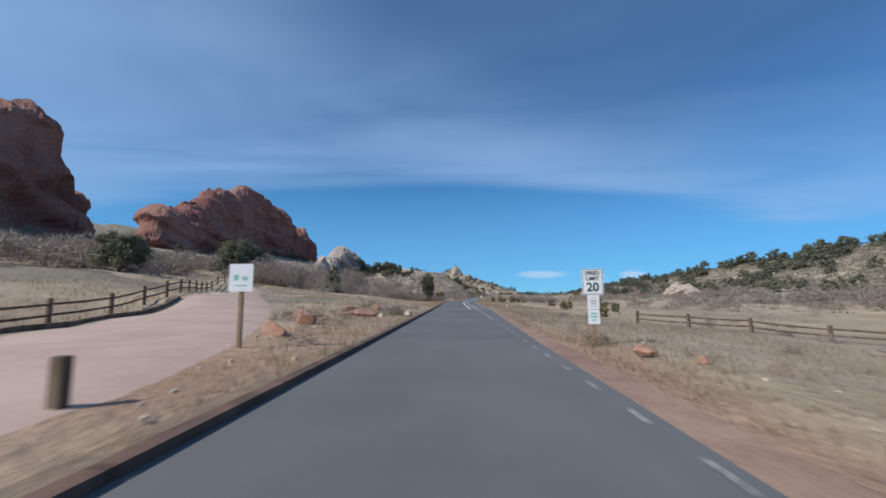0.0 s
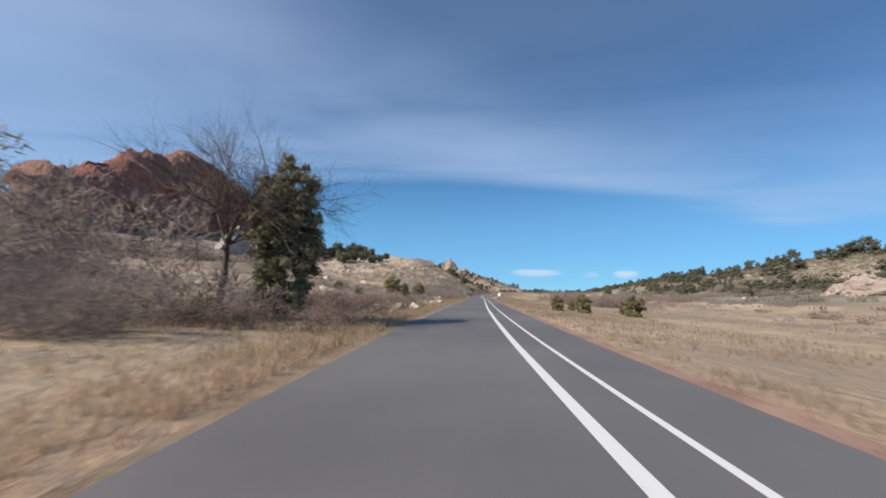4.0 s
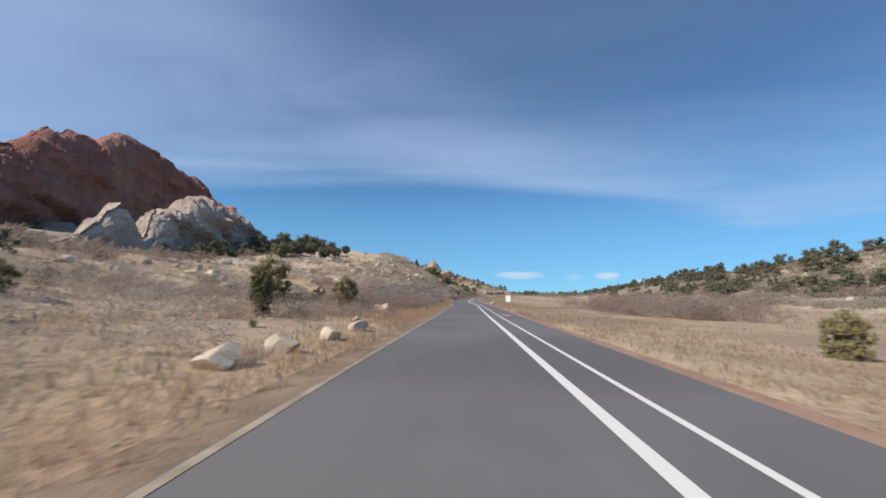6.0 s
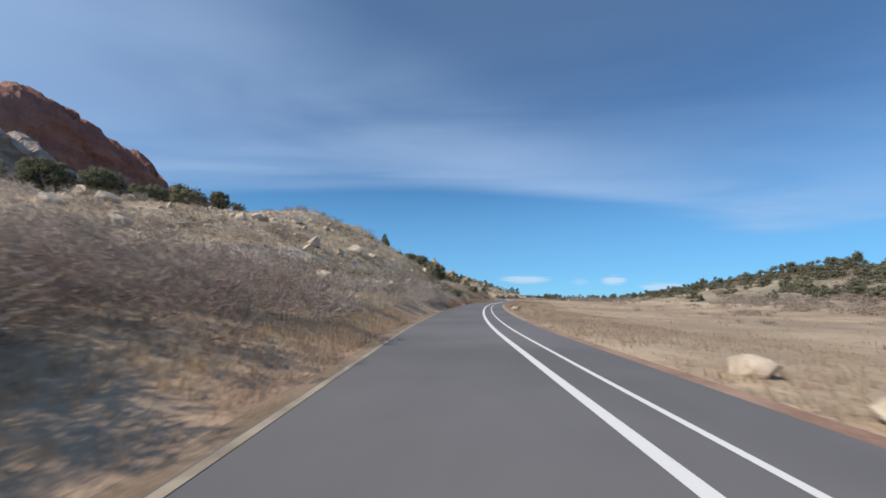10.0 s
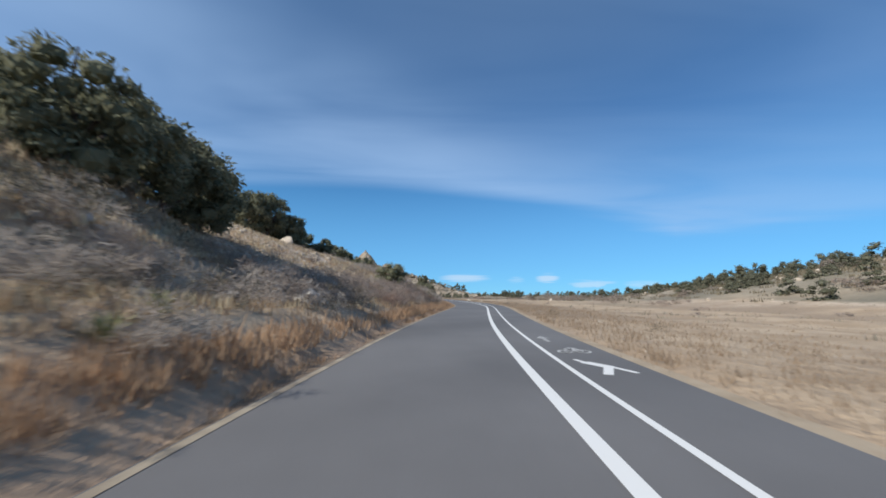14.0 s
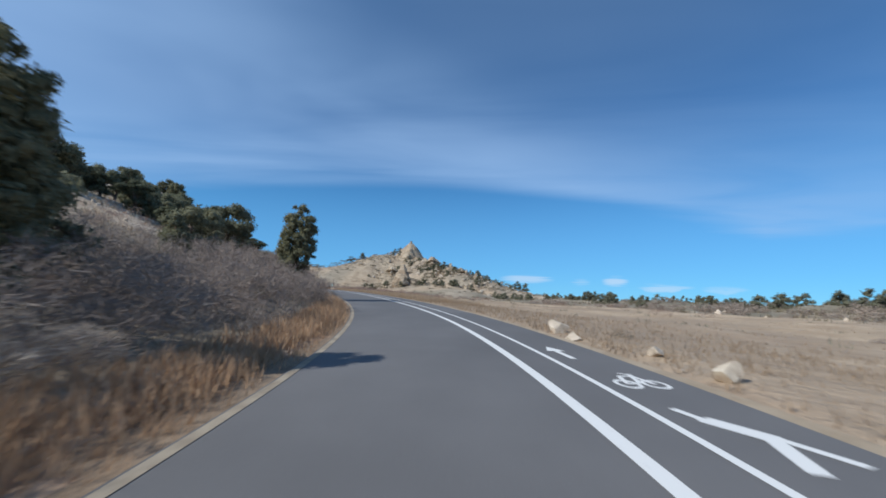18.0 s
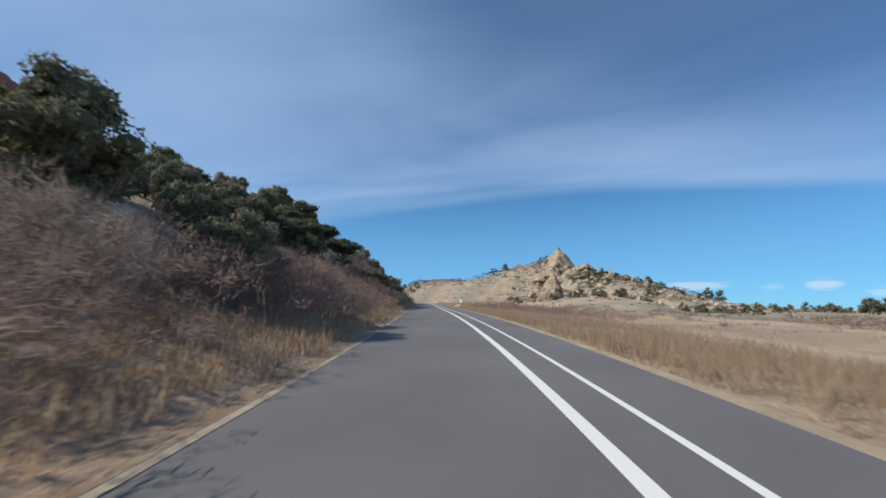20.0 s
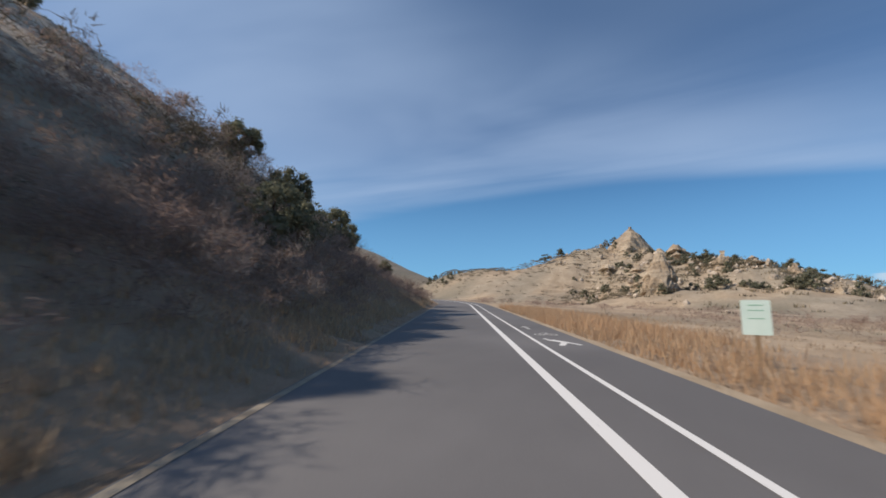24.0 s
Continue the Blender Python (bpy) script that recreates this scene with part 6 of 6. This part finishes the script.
for s0, s1, d0 in ((228, 263, -7.7), (231, 252, -8.3), (214, 236, -7.8), (226, 240, -7.0), (243, 256, -6.2), (261.5, 269, -5.6)):
    s = s0
    while s < s1:
        size = 0.28 + 0.75 * rng.uniform()**2
        boulder(s, d0 + rng.uniform(-0.5, 0.5), size, False, rng.uniform(0.5, 0.75), "pale limestone block in the cut bank")
        s += size * rng.uniform(0.8, 2.6)
for _ in range(14):
    boulder(rng.uniform(340, 440), rng.uniform(-22, -8), rng.uniform(0.5, 1.3), False, 0.6, "shaded rock on the wooded bank")

# loose stones too many to count
ico = bmesh.new()
bmesh.ops.create_icosphere(ico, subdivisions=1, radius=0.5)
IV, IF = np.array([v.co for v in ico.verts]), np.array([[v.index for v in f.verts] for f in ico.faces])
ico.free()
P = []
for s0, s1, d0, d1, n, a, b in ((195, 300, -28, -5, 3800, 0.08, 0.5), (185, 235, -50, -18, 900, 0.15, 0.9), (0, 40, -9, -3.3, 350, 0.04, 0.16), (0, 20, 3.2, 8, 70, 0.04, 0.12), (150, 210, -40, -8, 900, 0.1, 0.6), (340, 450, -25, -5, 900, 0.08, 0.4), (0, 430, 3.3, 4.6, 900, 0.02, 0.07), (90, 350, -3.4, -2.6, 700, 0.02, 0.07)):
    s, d, p = on_ground(rng, n, s0, s1, d0, d1)
    P.append(np.column_stack([p, a + (b - a) * rng.uniform(0, 1, n)**3]))
f = rng.uniform(size=1000)
far = np.column_stack([150 - 45 * f + rng.normal(size=1000) * 24, 60 + 340 * f + rng.normal(size=1000) * 12])
P.append(np.column_stack([far, land(far[:, 0], far[:, 1]), 0.4 + 1.1 * rng.uniform(0, 1, 1000)**3]))
f = rng.uniform(size=900)
far = np.column_stack([-49 + 60 * f + rng.normal(size=900) * 24, 690 - 140 * f + rng.normal(size=900) * 18])
P.append(np.column_stack([far, land(far[:, 0], far[:, 1]), 0.6 + 2.6 * rng.uniform(0, 1, 900)**3]))
P = np.concatenate(P)
n = len(P)
sc = P[:, 3][:, None, None] * rng.uniform(0.6, 1.3, (n, 1, 3))
V = (P[:, None, :3] + IV[None] * sc * rng.uniform(0.75, 1.2, (n, len(IV), 1))).reshape(-1, 3)
F = (IF[None] + (np.arange(n) * len(IV))[:, None, None]).reshape(-1, 3)
M_STONES = island_mat("loose_stone", (0.43, 0.35, 0.275), (0.65, 0.56, 0.455), 0.95, (0.53, 0.44, 0.345))
tagged(part("loose_stones", mesh_of("loose_stones", V, F, M_STONES)), "loose pale stones littering the slopes and verges", "stones", kind="stuff")

# ---------------------------------------------------------------- yuccas
def yucca_mesh(seed):
    r = np.random.default_rng(seed)
    V, F = [], []
    for k in range(70):
        a, e = r.uniform(0, 2 * math.pi), r.uniform(0.15, 1.35)
        d = np.array([math.cos(a) * math.cos(e), math.sin(a) * math.cos(e), math.sin(e)])
        sd_ = np.array([-math.sin(a), math.cos(a), 0]) * 0.014
        ln = r.uniform(0.35, 0.6)
        mid = d * ln * 0.55 + np.array([0, 0, 0.03])
        tip = d * ln - np.array([0, 0, 0.04])
        o = len(V)
        V += [-sd_, sd_, mid + sd_ * 1.2, mid - sd_ * 1.2, tip]
        F.append((o, o + 1, o + 2, o + 3))
        F.append((o + 3, o + 2, o + 4, o + 4))
    F = np.array(F)
    return mesh_of("yucca", np.array(V), [F[::2], F[1::2, :3]], M_GREENISH)


YUCCA = [yucca_mesh(k) for k in (1, 2)]
for s, d, sc in ((154.2, -5.0, 1.1), (155.2, -5.6, 1.0), (153.3, -5.8, 0.9), (168, -5.2, 0.9), (310.5, -5.0, 1.7), (311.6, -5.3, 1.2), (309.4, -5.2, 1.0), (232.3, -4.1, 0.9), (237.5, -4.2, 0.8), (152.5, -3.6, 0.8), (149, -6.3, 1.0), (231.5, 5.6, 0.8), (259.7, -4.4, 0.9), (258.4, -4.0, 0.9), (284, -6.8, 1.2), (336, -5.8, 1.2), (338, -7, 1.0), (390, -5.2, 1.0), (408, -5.2, 1.1), (409.5, -5.8, 1.2), (258, -7.2, 1.0), (126, -6.8, 0.8)):
    p = spot(s, d)[0]
    ob = new("yucca", YUCCA[int(s) % 2])
    ob.matrix_basis = pose(p[0], p[1], p[2], 0, 0, rng.uniform(0, 360)) @ Matrix.Diagonal((sc, sc, sc, 1))
    tagged(ob, "spiky pale green yucca beside the road", "yucca", group="yuccas")

# ---------------------------------------------------------------- road symbols
def shape_on_road(name, s0, d0, polys, parent, mat=M_PAINT):
    """Flat paint on the road: polygons in metres, x to the right, y along the way."""
    V, F = [], []
    for poly in polys:
        o = len(V)
        for px, py in poly:
            s = s0 + py
            m = np.interp(s, LS, drift)
            V.append([np.interp(s, LS, line[:, k]) + (m + d0 + px) * np.interp(s, LS, nor[:, k]) for k in (0, 1)] + [np.interp(s, LS, line[:, 2]) + 0.007])
        F += [(o, o + a, o + a + 1) for a in range(1, len(poly) - 1)]
    me = mesh_of(name, np.array(V), np.array(F), mat)
    return part(name, me, parent)


def ring(cx, cy, r, w, n=14):
    out = []
    for k in range(n):
        a, b = 2 * math.pi * k / n, 2 * math.pi * (k + 1) / n
        out.append([(cx + q * math.cos(e), cy + q * 1.5 * math.sin(e)) for q, e in ((r, a), (r, b), (r - w, b), (r - w, a))])
    return out


def bar(x0, y0, x1, y1, w):
    l = math.hypot(x1 - x0, y1 - y0)
    nx, ny = -(y1 - y0) / l * w / 2, (x1 - x0) / l * w / 2
    return [(x0 + nx, y0 + ny), (x1 + nx, y1 + ny), (x1 - nx, y1 - ny), (x0 - nx, y0 - ny)]


BARS = [bar(-0.18, 0, 0.1, 0.8, 0.16), bar(0.35, 0.15, 0.1, 0.8, 0.11), bar(0.1, 0.7, -0.2, 1.25, 0.24), bar(-0.2, 1.2, -0.3, 1.6, 0.1)]
BICYCLE = ring(-0.2, 0.25, 0.18, 0.06) + ring(0.2, 0.25, 0.18, 0.06) + [bar(-0.2, 0.25, 0.0, 0.3, 0.07), bar(-0.2, 0.25, -0.08, 0.75, 0.07), bar(-0.08, 0.75, 0.12, 0.75, 0.07), bar(0.12, 0.85, 0.2, 0.25, 0.07), bar(0.0, 0.3, 0.12, 0.75, 0.07), bar(0.0, 0.95, 0.2, 0.85, 0.06)]
ARROW = [bar(0, 0, 0, 1.0, 0.12), [(-0.2, 0.9), (0, 1.5), (0.2, 0.9)]]
for s0, faded in ((44.95, True), (141.5, True), (260.8, True), (322.4, False), (424.5, True)):
    sym = tagged(new("lane_symbol"), "worn white lane symbols and arrow painted on asphalt", "road marking", kind="structure")
    shape_on_road("walkway_mark", s0, 1.38, BARS, sym)
    shape_on_road("bicycle_mark", s0 + 2.5, 1.38, BICYCLE, sym, M_FAINT if faded else M_PAINT)
    shape_on_road("arrow", s0 + 4.7, 1.2, ARROW, sym, M_FAINT if faded else M_PAINT)


# ---------------------------------------------------------------- signs
def letters(text, size, mat):
    cu = bpy.data.curves.new("text", "FONT")
    cu.body, cu.size, cu.align_x, cu.align_y, cu.extrude, cu.offset = text, size, "CENTER", "CENTER", 0.0015, size * 0.022
    ob = bpy.data.objects.new("text", cu)
    scene.collection.objects.link(ob)
    me = bpy.data.meshes.new_from_object(ob.evaluated_get(bpy.context.evaluated_depsgraph_get()))
    bpy.data.objects.remove(ob)
    me.materials.clear()
    me.materials.append(mat)
    return me


def rounded_plate(name, w, h, r, t, mat):
    bm = bmesh.new()
    vs = []
    for cx, cy, a0 in ((w / 2 - r, h / 2 - r, 0), (-w / 2 + r, h / 2 - r, 90), (-w / 2 + r, -h / 2 + r, 180), (w / 2 - r, -h / 2 + r, 270)):
        for k in range(5):
            a = radians(a0 + k * 22.5)
            vs.append(bm.verts.new((cx + r * math.cos(a), 0, cy + r * math.sin(a))))
    f = bm.faces.new(vs)
    q = bmesh.ops.extrude_face_region(bm, geom=[f])
    bmesh.ops.translate(bm, vec=(0, t, 0), verts=[v for v in q["geom"] if isinstance(v, bmesh.types.BMVert)])
    bmesh.ops.recalc_face_normals(bm, faces=bm.faces)
    return from_bm(name, bm, mat)


def frame_rect(name, w, h, t, mat, y):
    bm = bmesh.new()
    for sx, sz, cx, cz in ((w, t, 0, h / 2 - t / 2), (w, t, 0, -h / 2 + t / 2), (t, h - 2 * t, -w / 2 + t / 2, 0), (t, h - 2 * t, w / 2 - t / 2, 0)):
        bmesh.ops.create_cube(bm, size=1.0, matrix=Matrix.Translation((cx, y, cz)) @ Matrix.Diagonal((sx, 0.002, sz, 1)))
    return from_bm(name, bm, mat)


def sign_at(name, s, d, label, turn=0.0):
    p = spot(s, d)[0]
    k = int(np.argmin(np.abs(LS - s)))
    yaw = math.degrees(math.atan2(tan[k, 1], tan[k, 0])) - 90 + turn
    ob = tagged(new(name), label, "sign", group="roadside signs")
    ob.matrix_basis = pose(p[0], p[1], p[2], 0, 0, yaw)
    return ob


UP = pose(0, 0, 0, 90)
sg = sign_at("speed_sign", 12.1, 3.92, "white speed limit sign with two small plates on a timber post", -4)
part("post", box("post", (0.09, 0.09, 2.5), M_POST, (0, 0.06, 0.95), 0.008, pose(0, 0, 0, 0, -1.5)), sg)
pl = part("panel", rounded_plate("panel", 0.61, 0.76, 0.04, 0.006, M_SIGN), sg, "white panel with black lettering", Matrix.Translation((0, 0, 1.86)))
part("border", frame_rect("border", 0.575, 0.725, 0.014, M_BLACK, -0.002), pl)
for txt, sz, zz in (("SPEED", 0.155, 0.245), ("LIMIT", 0.155, 0.09), ("20", 0.35, -0.165)):
    part("lettering", letters(txt, sz, M_BLACK), pl, "", Matrix.Translation((0, -0.003, zz)) @ UP)
for zz, mat, rows_ in ((1.27, M_FADED, ((0.13, 0.02, 0.12), (0.04, 0.06, 0.17), (-0.04, 0.06, 0.17), (-0.12, 0.02, 0.2))), (0.85, M_FADEGREEN, ((0.09, 0.05, 0.16), (0.0, 0.05, 0.18), (-0.09, 0.04, 0.12)))):
    sp = part("plate", rounded_plate("plate", 0.33, 0.41, 0.02, 0.005, M_SIGN), sg, "small white plate with faded print", Matrix.Translation((0, 0, zz)))
    for bz, bh, bw in rows_:
        part("print_bar", box("print_bar", (bw, 0.002, bh), mat, (0, -0.002, bz), 0.0), sp)

sg = sign_at("notice_sign", 10.2, -5.5, "pale weathered notice board on a brown timber post", 3)
part("post", box("post", (0.1, 0.1, 2.1), M_POST, (0, 0.07, 0.85), 0.01), sg)
pl = part("panel", rounded_plate("panel", 0.6, 0.7, 0.04, 0.008, M_SIGN), sg, "off-white panel with faded green print", Matrix.Translation((0, 0, 1.75)))
for bx, bz, bw, bh in ((-0.12, 0.0, 0.12, 0.14), (0.1, -0.02, 0.14, 0.1), (0.0, -0.2, 0.3, 0.03)):
    part("print_bar", box("print_bar", (bw, 0.002, bh), M_FADEGREEN, (bx, -0.002, bz), 0.0), pl)
sg = sign_at("notice_sign", 155.2, 4.5, "plain white sign panel on a short post in the grass", -16)
part("post", box("post", (0.08, 0.08, 1.6), M_POST, (0, 0.05, 0.6), 0.008), sg)
part("panel", rounded_plate("panel", 0.48, 0.64, 0.03, 0.006, M_SIGN), sg, "white panel", Matrix.Translation((0, 0, 1.28)))
sg = sign_at("notice_sign", 422.3, 5.85, "pale green sign panel on a short post in the grass", -28)
part("post", box("post", (0.08, 0.08, 1.3), M_POST, (0, 0.05, 0.45), 0.008), sg)
pl = part("panel", rounded_plate("panel", 0.48, 0.68, 0.03, 0.006, M_SIGNG), sg, "pale green panel", Matrix.Translation((0, 0, 0.95)))
for bz in (0.24, 0.14, -0.02):
    part("print_bar", box("print_bar", (0.26, 0.002, 0.02), M_FADEGREEN, (0, -0.002, bz), 0.0), pl)
sg = sign_at("marker_post", 47.3, 5.6, "slim white marker stake in the roadside grass")
part("post", box("post", (0.05, 0.04, 0.62), M_SIGN, (0, 0, 0.21), 0.006), sg)
part("cap", box("cap", (0.055, 0.045, 0.08), M_TIMBER, (0, 0, 0.555), 0.006), sg)
bo = tagged(new("bollard"), "short weathered brown timber bollard beside the trail", "bollard")
p = spot(4.85, -4.75)[0]
bo.matrix_basis = pose(p[0], p[1], p[2])
part("post", box("post", (0.16, 0.16, 0.9), M_TIMBER, (0, 0, 0.17), 0.02), bo)


# ---------------------------------------------------------------- split-rail fences
def fence(points, label, rails=(0.42, 0.85), height=1.1):
    fe = tagged(new("fence"), label, "fence", group="split-rail fences")
    P = [spot(s, d)[0] for s, d in points]
    o = P[0]
    fe.matrix_basis = pose(*o)
    r = np.random.default_rng(int(abs(o[0] * 10)))
    for p in P:
        q = p - o
        part("post", box("post", (0.16, 0.15, height + 0.3), M_TIMBER, (q[0], q[1], q[2] + height / 2 - 0.15), 0.025, pose(0, 0, 0, r.uniform(-2, 2), r.uniform(-2, 2), r.uniform(0, 90))), fe)
    for a, b in zip(P[:-1], P[1:]):
        for hgt in rails:
            A, B = a - o + (0, 0, hgt), b - o + (0, 0, hgt + r.uniform(-0.05, 0.05))
            mid = (A + B) / 2 + (0, 0, -0.03)
            V, F = tubes([([A, mid, B], [0.055, 0.06, 0.05])], 6)
            part("rail", mesh_of("rail", V, F, M_TIMBER, True), fe)


fence([(0, -14.6), (4, -14.9), (8, -15.3), (12, -15.8), (16, -16.4), (20, -17.3), (23.4, -18.3), (27, -19.6), (31, -21.4), (35, -23.4), (38.5, -25.0), (42, -26.7), (46, -28.6), (50, -30.4), (54, -32.0), (58, -33.2)], "weathered brown split-rail fence along the gravel trail")
fence([(27, 11.5), (25, 13.6), (23, 15.8), (21, 18.2), (19, 20.8), (17, 23.5), (15, 26.4)], "low weathered split-rail fence sunk in meadow grass", (0.3, 0.62), 0.8)
